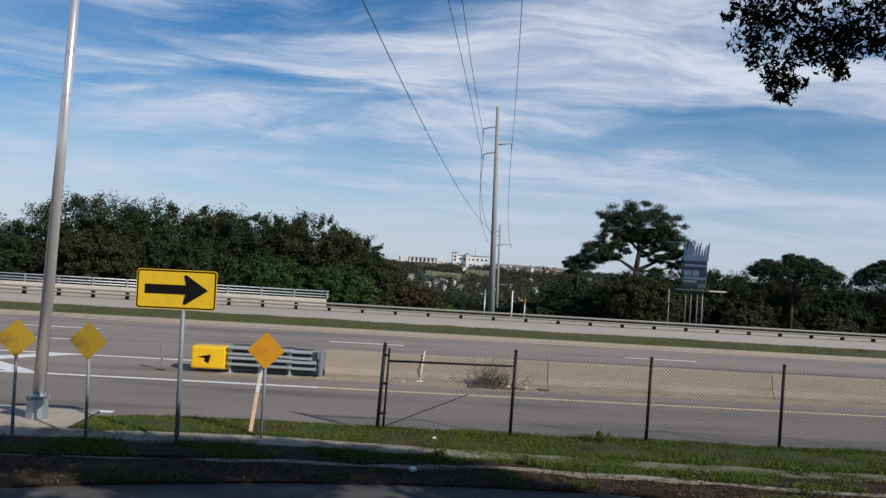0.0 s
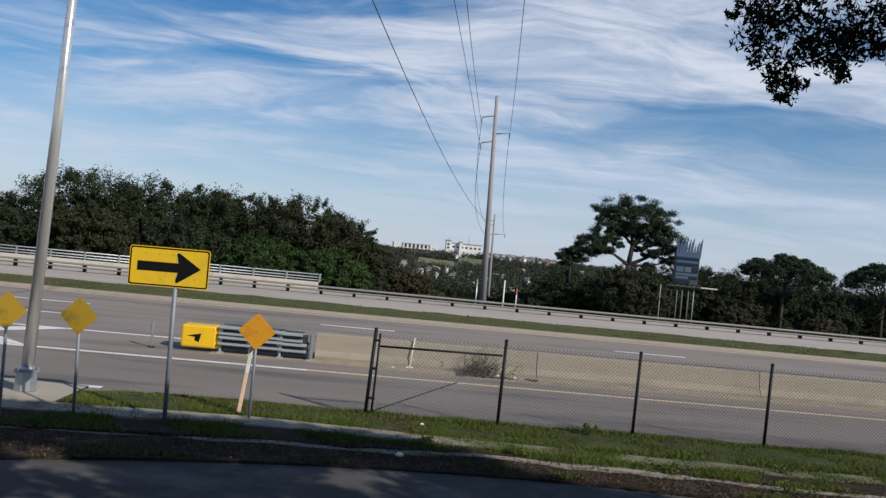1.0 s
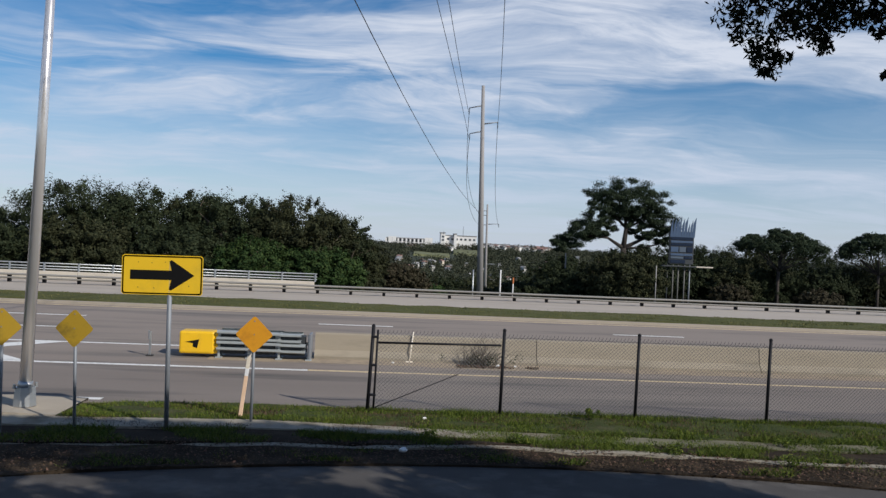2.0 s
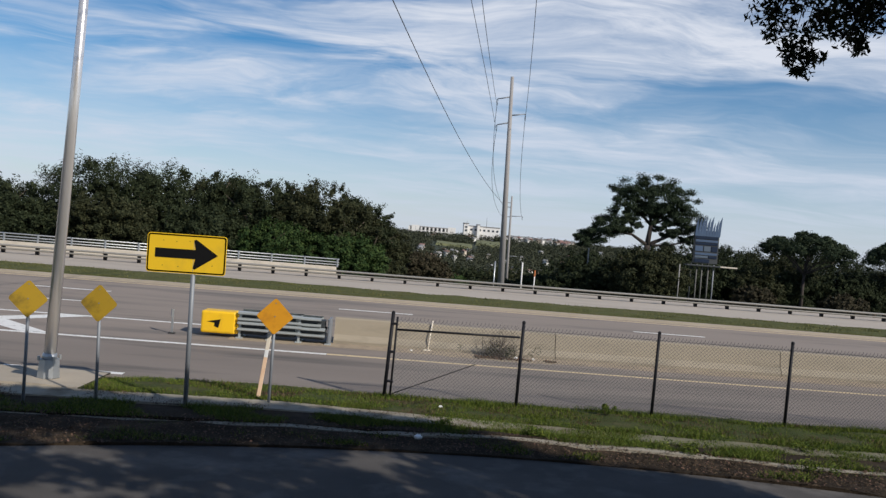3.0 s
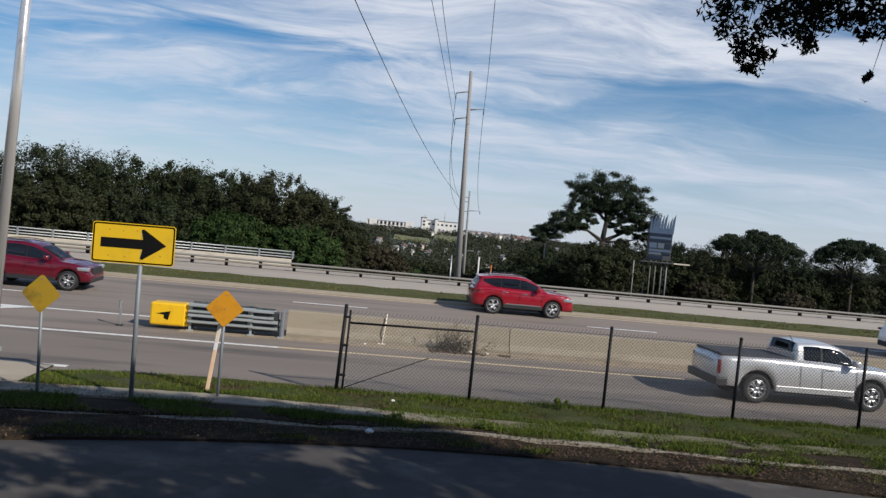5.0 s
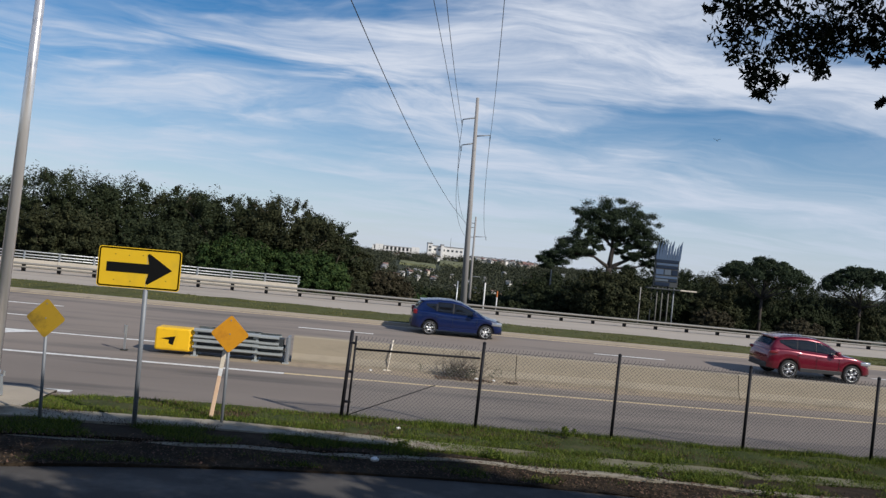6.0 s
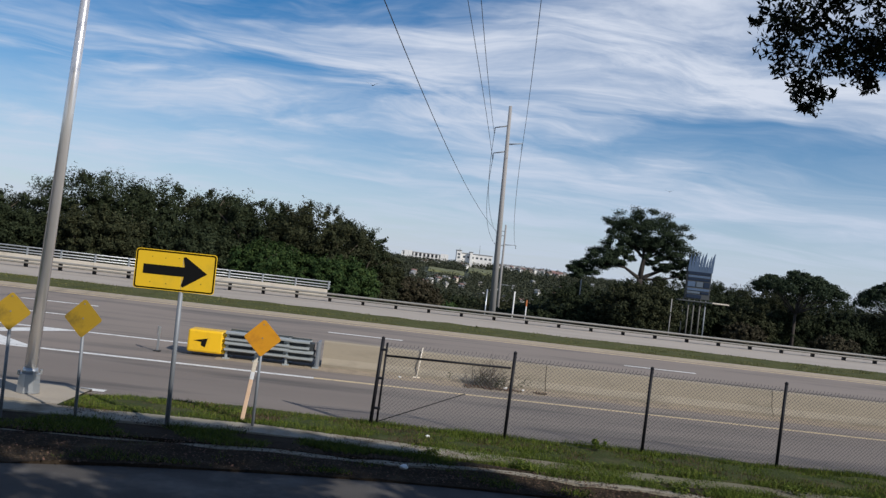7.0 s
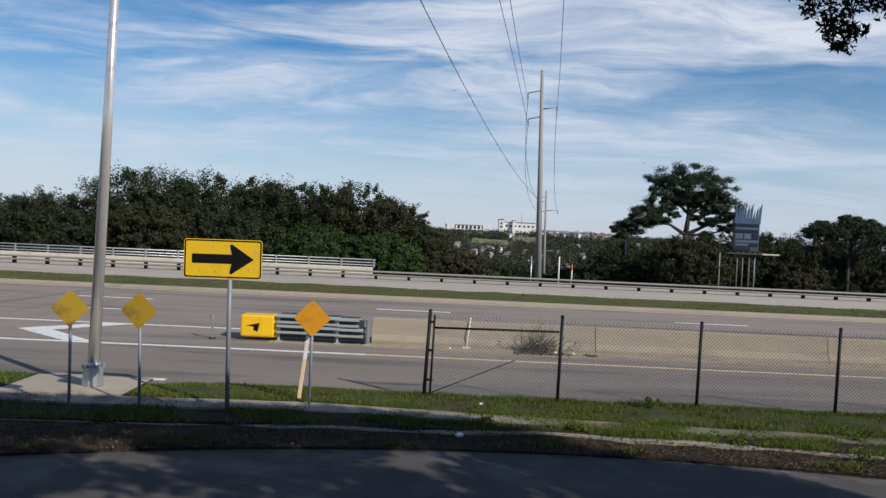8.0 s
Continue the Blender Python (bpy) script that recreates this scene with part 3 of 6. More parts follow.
def dust_strip():
    """Blown sand lying along the foot of the barrier, with an uneven edge."""
    vs, fs = [], []
    n = 260
    for i in range(n + 1):
        x = -5.2 + 65 * i / n
        near = 24.62 + 0.16 * noise.noise((x * 0.7, 2.0, 0.0)) + 0.10 * noise.noise((x * 3.1, 4.0, 0.0)) - (0.18 if 1.5 < x < 4.6 else 0.0)
        for y in (near, 25.36):
            vs.append((x, y, road_z(y) + 0.006))
    for i in range(n):
        k = 2 * i
        fs.append((k, k + 2, k + 3, k + 1))
    tagged(raw("dust_strip", vs, fs, M["dust"]), "pale sand and grit along the barrier foot", "sand", kind="structure")


M["dust"] = mat("pale_road_sand", (0.34, 0.275, 0.20), 0.95, vary=0.25, scale=1.5, fine=40, bump=0.3, stain=(0.19, 0.16, 0.13), stain_amt=0.8, stain_scale=1.6, specular=0.1)
dust_strip()


def gore_chevron():
    bm = bmesh.new()
    a = [(-13.1, 25.25), (-10.9, 23.60), (-10.0, 23.60), (-12.0, 25.25), (-10.2, 26.88), (-11.1, 26.88)]
    top = [bm.verts.new((x, y, road_z(y) + 0.005)) for x, y in a]
    bm.faces.new((top[0], top[1], top[2], top[3]))
    bm.faces.new((top[0], top[3], top[4], top[5]))
    ob = part("gore_chevron", bm, M["white_line"])
    tagged(ob, "white painted gore chevron", "road marking", kind="structure")


gore_chevron()


# ---- barriers and rails ----
def jersey_barrier(x0, x1):
    t = thing("concrete_barrier", x0, 25.7, road_z(25.7), "tan concrete road barrier with a sloped foot", "barrier", "concrete barriers along the lane")
    o = [(-0.36, -0.06), (-0.36, 0.08), (-0.20, 0.26), (-0.13, 0.74), (-0.10, 0.78), (0.10, 0.78), (0.13, 0.74), (0.20, 0.26), (0.36, 0.08), (0.36, -0.06)]
    bm = bmesh.new()
    sweep_x(bm, o, 0.012, x1 - x0 - 0.012, 6)
    part("body", bm, M["concrete"], t)
    bm = bmesh.new()
    box(bm, x1 - x0 - 0.011, x1 - x0 + 0.011, -0.12, 0.12, 0, 0.74)
    part("joint_filler", bm, M["soil"], t)


edges = [-2.1, 4.9, 12.2, 18.3] + [18.3 + 6.1 * k for k in range(1, 14)]
for a, b in zip(edges, edges[1:]):
    jersey_barrier(a, b)


DEEP = [(0, -.5), (-.9, -.42), (-1, -.36), (-1, -.22), (.7, -.17), (.7, .14), (-.95, .20), (-1, .26), (-1, .40), (-.2, .5), (0, .5)]


def w_beam(bm, x0, x1, zc, h=0.31, d=0.08, y=0.0, steps=1, prof=None):
    """A corrugated rail, double-humped, facing -y."""
    prof = prof or [(0, -.5), (-.6, -.40), (-1, -.32), (-1, -.20), (-.3, -.08), (-.3, .08), (-1, .20), (-1, .32), (-.6, .40), (0, .5)]
    out = [(y + p * d, zc + q * h) for p, q in prof]
    inn = [(yy + 0.012, zz) for yy, zz in out[::-1]]
    sweep_x(bm, out + inn, x0, x1, steps)


def guardrail():
    t = thing("guardrail", 0, 47, far_z(47), "long weathered steel guardrail, its fold split open, on short dark posts", "guardrail")
    step = 1.905 * 4
    for k in range(-9, 10):
        bm = bmesh.new()
        # W-beam split into two rails; the open gap stands for its shaded fold
        for lo, hi in ((0.20, 0.305), (0.385, 0.505)):
            sweep_x(bm, [(0.0, lo), (-0.15, lo + 0.03), (-0.17, lo + 0.05), (-0.17, hi - 0.05), (-0.15, hi - 0.03), (0.0, hi)], k * step, k * step + step + 0.004)
        part("rail", bm, M["guard"], t)
    base = None
    for k in range(-36, 40):
        if base is None:
            bm = bmesh.new()
            box(bm, -0.085, 0.085, 0.0, 0.18, -0.35, 0.42)
            base = mesh_of("post", bm, M["black"])
        p = new("post", base)
        p.parent = t
        p.matrix_basis = pose(k * 1.905, 0.12, 0)


guardrail()


M["parapet"] = mat("weathered_cream_parapet", (0.56, 0.50, 0.41), 0.85, vary=0.15, scale=0.6, fine=20, bump=0.1, stain=(0.34, 0.30, 0.24), stain_amt=0.6, stain_scale=0.8)


def bridge_parapet():
    t = thing("bridge_parapet", 0, 50, 0.75, "white concrete bridge parapet topped with metal rails", "parapet")
    for k in range(8):
        bm = bmesh.new()
        box(bm, -4.25 - 7.0 * (k + 1) + 0.02, -4.25 - 7.0 * k, -0.15, 0.15, -0.6, 0.50, 0.02)
        part("wall_panel", bm, M["parapet"], t)
    for z in (0.62, 0.78, 0.96):
        bm = bmesh.new()
        tube(bm, (-60, 0, z), (-4.1, 0, z), 0.035, n=8)
        part("rail", bm, M["galv"], t, smooth=True)
    bm = bmesh.new()
    box(bm, -0.05, 0.05, -0.06, 0.06, 0.48, 1.0, 0.015)
    post = mesh_of("post", bm, M["galv"])
    for k in range(29):
        p = new("post", post)
        p.parent = t
        p.matrix_basis = pose(-4.2 - 2.0 * k, 0, 0)


bridge_parapet()


def attenuator():
    t = thing("crash_cushion", -6.1, 25.25, road_z(25.2), "crash cushion with yellow nose and stacked grey steel rails", "crash cushion")
    bm = bmesh.new()
    box(bm, 0, 1.05, -0.33, 0.33, 0.10, 0.78, 0.06)
    nose = part("nose", bm, M["plastic_yellow"], t, "yellow plastic nose with a black arrowhead")
    for k in range(4):
        bm = bmesh.new()
        tube(bm, (1.06, -0.28, 0.19 + 0.165 * k), (1.06, 0.28, 0.19 + 0.165 * k), 0.075, n=12)
        part("lobe", bm, M["plastic_yellow"], nose, smooth=True)
    bm = bmesh.new()
    prism(bm, [(0.18, 0.45), (0.60, 0.54), (0.54, 0.27), (0.41, 0.32), (0.42, 0.42)], -0.336, -0.331)
    part("arrowhead", bm, M["sign_black"], nose, "black arrowhead marking")
    for z in (0.69, 0.38):
        for k in range(3):
            for side in (-1, 1):
                bm = bmesh.new()
                drop = 0.02 * k
                w_beam(bm, 1.12 + 0.90 * k, 1.12 + 0.90 * k + 1.02 - (0.16 if z < 0.5 else 0.3) * (k == 2), z - drop, h=0.30, d=0.12 if side < 0 else -0.12, y=side * (0.28 - 0.02 * k), prof=DEEP)
                part("fender_rail", bm, M["rail_steel"], t)
    # near-black box filling each bay behind and below the rails
    for k in range(3):
        bm = bmesh.new()
        box(bm, 1.20 + 0.9 * k, 1.95 + 0.9 * k, -0.20, 0.20, 0.12, 0.72, 0.02)
        part("diaphragm_box", bm, M["bill_dark"], t)
    for k in range(4):
        for side in (-1, 1):
            bm = bmesh.new()
            box(bm, 1.14 + 0.9 * k, 1.21 + 0.9 * k, side * 0.24 - 0.035, side * 0.24 + 0.035, -0.02, 0.78, 0.008)
            box(bm, 1.08 + 0.9 * k, 1.27 + 0.9 * k, side * 0.24 - 0.09, side * 0.24 + 0.09, -0.02, 0.03)
            part("leg", bm, M["rail_steel"], t)
    bm = bmesh.new()
    box(bm, 3.87, 3.94, -0.30, 0.34, 0.0, 0.80, 0.01)
    part("end_frame", bm, M["galv_dark"], t)


attenuator()


def marker_post(x, y):
    t = thing("marker_post", x, y, road_z(y), "slim grey marker post with a reflector plate", "marker post")
    bm = bmesh.new()
    box(bm, -0.035, 0.035, -0.012, 0.012, 0, 0.74, 0.008)
    part("post", bm, M["galv"], t)
    bm = bmesh.new()
    box(bm, -0.045, -0.037, -0.11, 0.11, 0.50, 0.76)
    part("reflector_plate", bm, M["galv"], t, at=pose(0, 0, 0, 0, 0, 25))
    bm = bmesh.new()
    box(bm, -0.10, 0.10, -0.07, 0.07, -0.01, 0.035, 0.01)
    part("foot", bm, M["tyre"], t)


marker_post(-6.95, 24.95)


# ---- fence ----
POSTS = [-0.21, 2.68, 5.73, 8.77, 11.82, 14.87, 17.92]


def chain_link(bm, x0, x1, z0, z1, pitch=0.084, r=0.0040):
    h = z1 - z0
    n = int((x1 - x0 + h) / pitch)
    for s in (0, 1):
        for k in range(n + 1):
            a = x0 - h + k * pitch
            xa, xb = a, a + h
            za, zb = z0, z1
            if xa < x0:
                za += x0 - xa
                xa = x0
            if xb > x1:
                zb -= xb - x1
                xb = x1
            if xb - xa < 0.02:
                continue
            if s:
                xa, xb = x0 + x1 - xa, x0 + x1 - xb
            tube(bm, (xa, s * 0.004, za), (xb, s * 0.004, zb), r, n=3, caps=False)
    k = x0
    while k < x1 - pitch:  # knuckled ends standing above the top
        tube(bm, (k, 0, z1), (k + 0.012, 0, z1 + 0.045), r * 1.3, n=3, caps=False)
        k += pitch
    return bm


def fence():
    t = thing("chain_link_fence", 0, 17.8, 0.05, "black chain-link fence with slim steel posts", "fence")
    for i, x in enumerate(POSTS):
        bm = bmesh.new()
        tube(bm, (-0.03 if i else -0.07, 0, -0.1), (0.0, 0, 1.89), 0.036 if i else 0.040, n=10)
        bmesh.ops.create_icosphere(bm, subdivisions=2, radius=0.042, matrix=Matrix.Translation((0, 0, 1.885)))
        part("post", bm, M["black"], t, smooth=True, at=pose(x, 0, 0))
    for a, b in zip(POSTS[1:], POSTS[2:]):
        bm = bmesh.new()
        chain_link(bm, a + 0.03, b - 0.03, 0.06, 1.76)
        part("chain_link", bm, M["mesh_wire"], t)
        bm = bmesh.new()
        tube(bm, (a, 0.012, 1.72), (b, 0.012, 1.72), 0.004, n=4)
        part("tension_wire", bm, M["black"], t)
    g = thing("fence_gate", POSTS[0], 17.8, 0.05, "closed black chain-link gate with diagonal brace", "gate")
    w = POSTS[1] - POSTS[0]
    for name, p, q in (("top_bar", (0.07, 0, 1.52), (w - 0.06, 0, 1.55)), ("hinge_bar", (0.065, 0, 0.06), (0.10, 0, 1.80)),
                       ("brace", (0.10, 0, 0.10), (w - 1.0, 0, 0.88))):
        bm = bmesh.new()
        tube(bm, p, q, 0.024 if name != "brace" else 0.010, n=8)
        part(name, bm, M["black"], g, smooth=True)
    for z in (0.35, 1.0, 1.62):
        bm = bmesh.new()
        box(bm, -0.02, 0.11, -0.045, 0.045, z, z + 0.05, 0.01)
        part("hinge", bm, M["black"], g)
    bm = bmesh.new()
    chain_link(bm, 0.10, w - 0.03, 0.06, 1.76)
    part("chain_link", bm, M["mesh_wire"], g)


fence()


# ---- signs and posts beside the path ----
def rounded(w, h, r, n=5):
    pts = []
    for cx, cz, a0 in ((w / 2 - r, h / 2 - r, 0), (-w / 2 + r, h / 2 - r, 90), (-w / 2 + r, -h / 2 + r, 180), (w / 2 - r, -h / 2 + r, 270)):
        for i in range(n + 1):
            a = radians(a0 + 90 * i / n)
            pts.append((cx + r * math.cos(a), cz + r * math.sin(a)))
    return pts


def arrow_sign(x, y):
    t = thing("arrow_sign", x, y, 0.0, "large yellow warning sign with black arrow on steel post", "road sign")
    bm = bmesh.new()
    tube(bm, (0.03, 0.04, -0.1), (-0.02, 0.04, 3.2), 0.045, n=12)
    part("post", bm, M["galv_dark"], t, smooth=True)
    at = pose(-0.15, 0, 2.955, 0, -0.6, 0)
    bm = bmesh.new()
    prism(bm, rounded(1.52, 0.76, 0.06), -0.004, 0.0)
    face = part("panel", bm, M["sign_yellow"], t, "yellow reflective sheeting", at=at)
    bm = bmesh.new()
    a, b = rounded(1.49, 0.73, 0.05), rounded(1.44, 0.68, 0.035)
    va = [bm.verts.new((px, -0.008, pz)) for px, pz in a]
    vb = [bm.verts.new((px, -0.008, pz)) for px, pz in b]
    for i in range(len(va)):
        j = (i + 1) % len(va)
        bm.faces.new((va[i], va[j], vb[j], vb[i]))
    bmesh.ops.solidify(bm, geom=bm.faces[:], thickness=0.003)
    part("border", bm, M["sign_black"], face, "black border stripe")
    bm = bmesh.new()
    prism(bm, [(-0.60, -0.09), (0.17, -0.09), (0.13, -0.27), (0.17, -0.29), (0.60, 0.0), (0.17, 0.29), (0.13, 0.27), (0.17, 0.09), (-0.60, 0.09)], -0.009, -0.005)
    part("arrow", bm, M["sign_black"], face, "black arrow")
    for px, pz in ((-0.45, 0.24), (-0.2, 0.23), (0.05, 0.25), (-0.45, -0.24), (-0.15, -0.25), (0.5, -0.2)):
        bm = bmesh.new()
        tube(bm, (px, -0.004, pz), (px, -0.010, pz), 0.012, n=8)
        part("rivet", bm, M["sign_dull"], face)


def diamond_sign(x, y, zc, d, material, lean, label, turn=0):
    t = thing("diamond_marker", x, y, 0.0, label, "road sign", "yellow diamond markers", rz=turn)
    bm = bmesh.new()
    tube(bm, (lean, 0.03, -0.1), (0, 0.03, zc + 0.2), 0.030, n=10)
    part("post", bm, M["galv_dark"], t, smooth=True)
    s = d / math.sqrt(2)
    bm = bmesh.new()
    prism(bm, rounded(s, s, 0.05), -0.005, 0.0)
    part("panel", bm, material, t, at=pose(0, -0.004, zc, 0, 45, 0))
    for dz in (0.0, 0.27):
        bm = bmesh.new()
        tube(bm, (0, -0.008, zc + dz), (0, -0.016, zc + dz), 0.014, n=8)
        part("bolt", bm, M["galv_dark"], t)


arrow_sign(-4.10, 15.8)
diamond_sign(-6.86, 15.1, 1.945, 0.71, M["sign_dull"], 0.03, "blotched yellow diamond marker on slim steel post", 6)
diamond_sign(-5.80, 15.7, 1.89, 0.74, M["sign_dull"], 0.06, "dull yellow diamond marker on slim steel post", -5)
diamond_sign(-2.58, 16.5, 1.80, 0.76, M["sign_orange"], 0.0, "bright orange-yellow diamond marker on steel post", 0)


def leaning_post():
    t = thing("utility_marker", -2.86, 16.9, 0.05, "leaning white and orange plastic utility marker", "marker post")
    at = pose(0, 0, 0, 3, 6.5, 0)
    for name, z0, z1, m in (("post", -0.08, 0.86, "peach_post"), ("band", 0.86, 1.02, "paper"), ("cap", 1.02, 1.42, "white_post")):
        bm = bmesh.new()
        box(bm, -0.038, 0.038, -0.018, 0.018, z0, z1, 0.007)
        part(name, bm, M[m], t, at=at)


leaning_post()


def barrier_stake():
    t = thing("marker_stake", 0.92, 25.30, road_z(25.2), "thin pale stake leaning against the concrete barrier", "stake")
    bm = bmesh.new()
    tube(bm, (-0.06, 0, -0.02), (0.05, 0.26, 0.92), 0.022, n=8)
    part("stake", bm, M["white_post"], t, smooth=True)
    bm = bmesh.new()
    box(bm, -0.18, 0.06, -0.06, 0.06, -0.01, 0.03, 0.01)
    part("foot", bm, M["white_post"], t)


barrier_stake()


def street_lamp():
    t = thing("street_lamp", -7.28, 17.2, 0.08, "tall round aluminium lamp post on a bolted base", "lamp post")
    bm = bmesh.new()
    tube(bm, (0, 0, 0.3), (0.25, 0, 11.8), 0.125, 0.075, n=20)
    part("pole", bm, M["alu"], t, smooth=True)
    bm = bmesh.new()
    tube(bm, (0, 0, 0.02), (0, 0, 0.40), 0.235, 0.205, n=8)
    part("base", bm, M["galv"], t)
    bm = bmesh.new()
    tube(bm, (0, 0, 0.40), (0.004, 0, 0.52), 0.16, 0.135, n=16)
    part("collar", bm, M["galv"], t, smooth=True)
    for k in range(4):
        a = radians(45 + 90 * k)
        bm = bmesh.new()
        tube(bm, (0.22 * math.cos(a), 0.22 * math.sin(a), 0.38), (0.22 * math.cos(a), 0.22 * math.sin(a), 0.47), 0.03, n=6)
        part("bolt_cover", bm, M["galv"], t)
    bm = bmesh.new()
    tube(bm, (0.25, 0, 11.7), (0.28, 1.6, 12.6), 0.05, 0.04, n=10)
    part("arm", bm, M["alu"], t, smooth=True)
    bm = bmesh.new()
    box(bm, 0.13, 0.43, 1.5, 2.2, 12.54, 12.68, 0.04)
    part("lantern", bm, M["galv"], t)


street_lamp()


# ---- poles and wires beyond the road ----
def utility_pole(x, y, top, lean, r0, r1, arms, label):
    z0 = land_z(x, y) - 0.3
    t = thing("utility_pole", x, y, 0, label, "utility pole", "utility poles along the line")
    bm = bmesh.new()
    tube(bm, (0, 0, z0), (lean, 0, top), r0, r1, n=14)
    part("pole", bm, M["utility"], t, smooth=True)
    for ax, az, rise in arms:
        bm = bmesh.new()
        px = lean * (az - z0) / (top - z0)
        tube(bm, (px, 0, az - rise), (ax - x, 0, az), 0.06, 0.035, n=8)
        part("crossarm", bm, M["galv_dark"], t, smooth=True)
        bm = bmesh.new()
        for k in range(5):
            tube(bm, (ax - x, 0, az - 0.05 - 0.09 * k), (ax - x, 0, az - 0.10 - 0.09 * k), 0.06, 0.03, n=8)
        part("insulator", bm, M["bill_dark"], t)
    return t


utility_pole(7.36, 62, 16.15, -0.46, 0.27, 0.12, [(5.91, 14.38, -0.25), (6.01, 12.42, -0.25), (8.14, 13.41, 0.2)], "tall tapered grey utility pole with three short arms")
utility_pole(13.75, 110, 9.7, -0.2, 0.22, 0.11, [(12.9, 8.2, 0), (12.9, 6.9, 0), (15.2, 7.1, 0.1), (12.7, 8.8, 0), (14.9, 1.6, 0)], "distant grey utility pole lower down the slope")
utility_pole(-4.2, -12, 16.6, 0.0, 0.22, 0.12, [(-3.2, 13.6, 0), (-5.2, 14.2, 0), (-2.0, 14.4, 0), (-7.1, 15.6, 0)], "grey utility pole carrying the overhead wires")


def wire(p, mid, q, r):
    """A wire that hangs in one smooth arc through three places."""
    p, mid, q = Vector(p), Vector(mid), Vector(q)
    s = (mid.y - p.y) / (q.y - p.y)
    cu = bpy.data.curves.new("overhead_wire", "CURVE")
    cu.dimensions, cu.bevel_depth, cu.bevel_resolution = "3D", r, 1
    sp = cu.splines.new("POLY")
    n = 28
    sp.points.add(n)
    for i in range(n + 1):
        u = i / n
        a = (u - s) * (u - 1) / s
        b = u * (u - 1) / (s * (s - 1))
        c = u * (u - s) / (1 - s)
        v = p * a + mid * b + q * c
        sp.points[i].co = (*v, 1)
    cu.materials.append(M["cable"])
    return tagged(new("overhead_wire", cu), "dark overhead wire strung between utility poles", "wire", "overhead wires")


wire((-7.1, -12, 15.2), (2.92, 55, 10.25), (12.7, 110, 8.4), 0.020)
wire((-5.2, -12, 14.2), (1.93, 35, 13.6), (6.01, 62, 11.95), 0.014)
wire((-3.2, -12, 13.6), (2.38, 35, 13.64), (5.91, 62, 13.9), 0.014)
wire((-2.0, -12, 14.4), (4.66, 35, 13.7), (8.14, 62, 12.95), 0.014)
wire((6.01, 62, 11.95), (8.6, 86, 8.3), (12.9, 110, 6.5), 0.018)
wire((5.91, 62, 13.9), (8.6, 86, 10.0), (12.9, 110, 7.8), 0.018)
wire((8.14, 62, 12.95), (11.4, 86, 9.0), (15.2, 110, 6.7), 0.018)


def thin_post(x, y, top, r, m, label, band=False):
    t = thing("roadside_post", x, y, 0, label, "post", "thin posts behind the guardrail")
    bm = bmesh.new()
    tube(bm, (0, 0, land_z(x, y) - 0.2), (0, 0, top), r, n=8)
    part("post", bm, M[m], t, smooth=True)
    if band:
        bm = bmesh.new()
        tube(bm, (0, 0, top - 0.40), (0, 0, top + 0.02), r * 1.25, n=8)
        part("band", bm, M["orange"], t, "orange band")


thin_post(6.0, 55, 2.25, 0.045, "galv", "thin pale steel post behind the guardrail")
thin_post(7.87, 55, 2.30, 0.05, "wall_white", "thin white post behind the guardrail")
thin_post(8.75, 55, 1.80, 0.042, "wall_white", "white post with an orange top", True)
thin_post(17.9, 80, 3.6, 0.06, "utility", "slim weathered post among the shrubs")
thin_post(22.4, 66, 2.9, 0.045, "utility", "thin grey steel post beside the billboard")


M["bill_face"] = mat("grey_blue_sign_face", (0.09, 0.115, 0.15), 0.8, vary=0.3, scale=1.0, fine=8, bump=0.0, specular=0.2)


M["leg_steel"] = mat("stained_steel_leg", (0.13, 0.125, 0.115), 0.7, vary=0.3, scale=1.5, fine=20, bump=0.1)


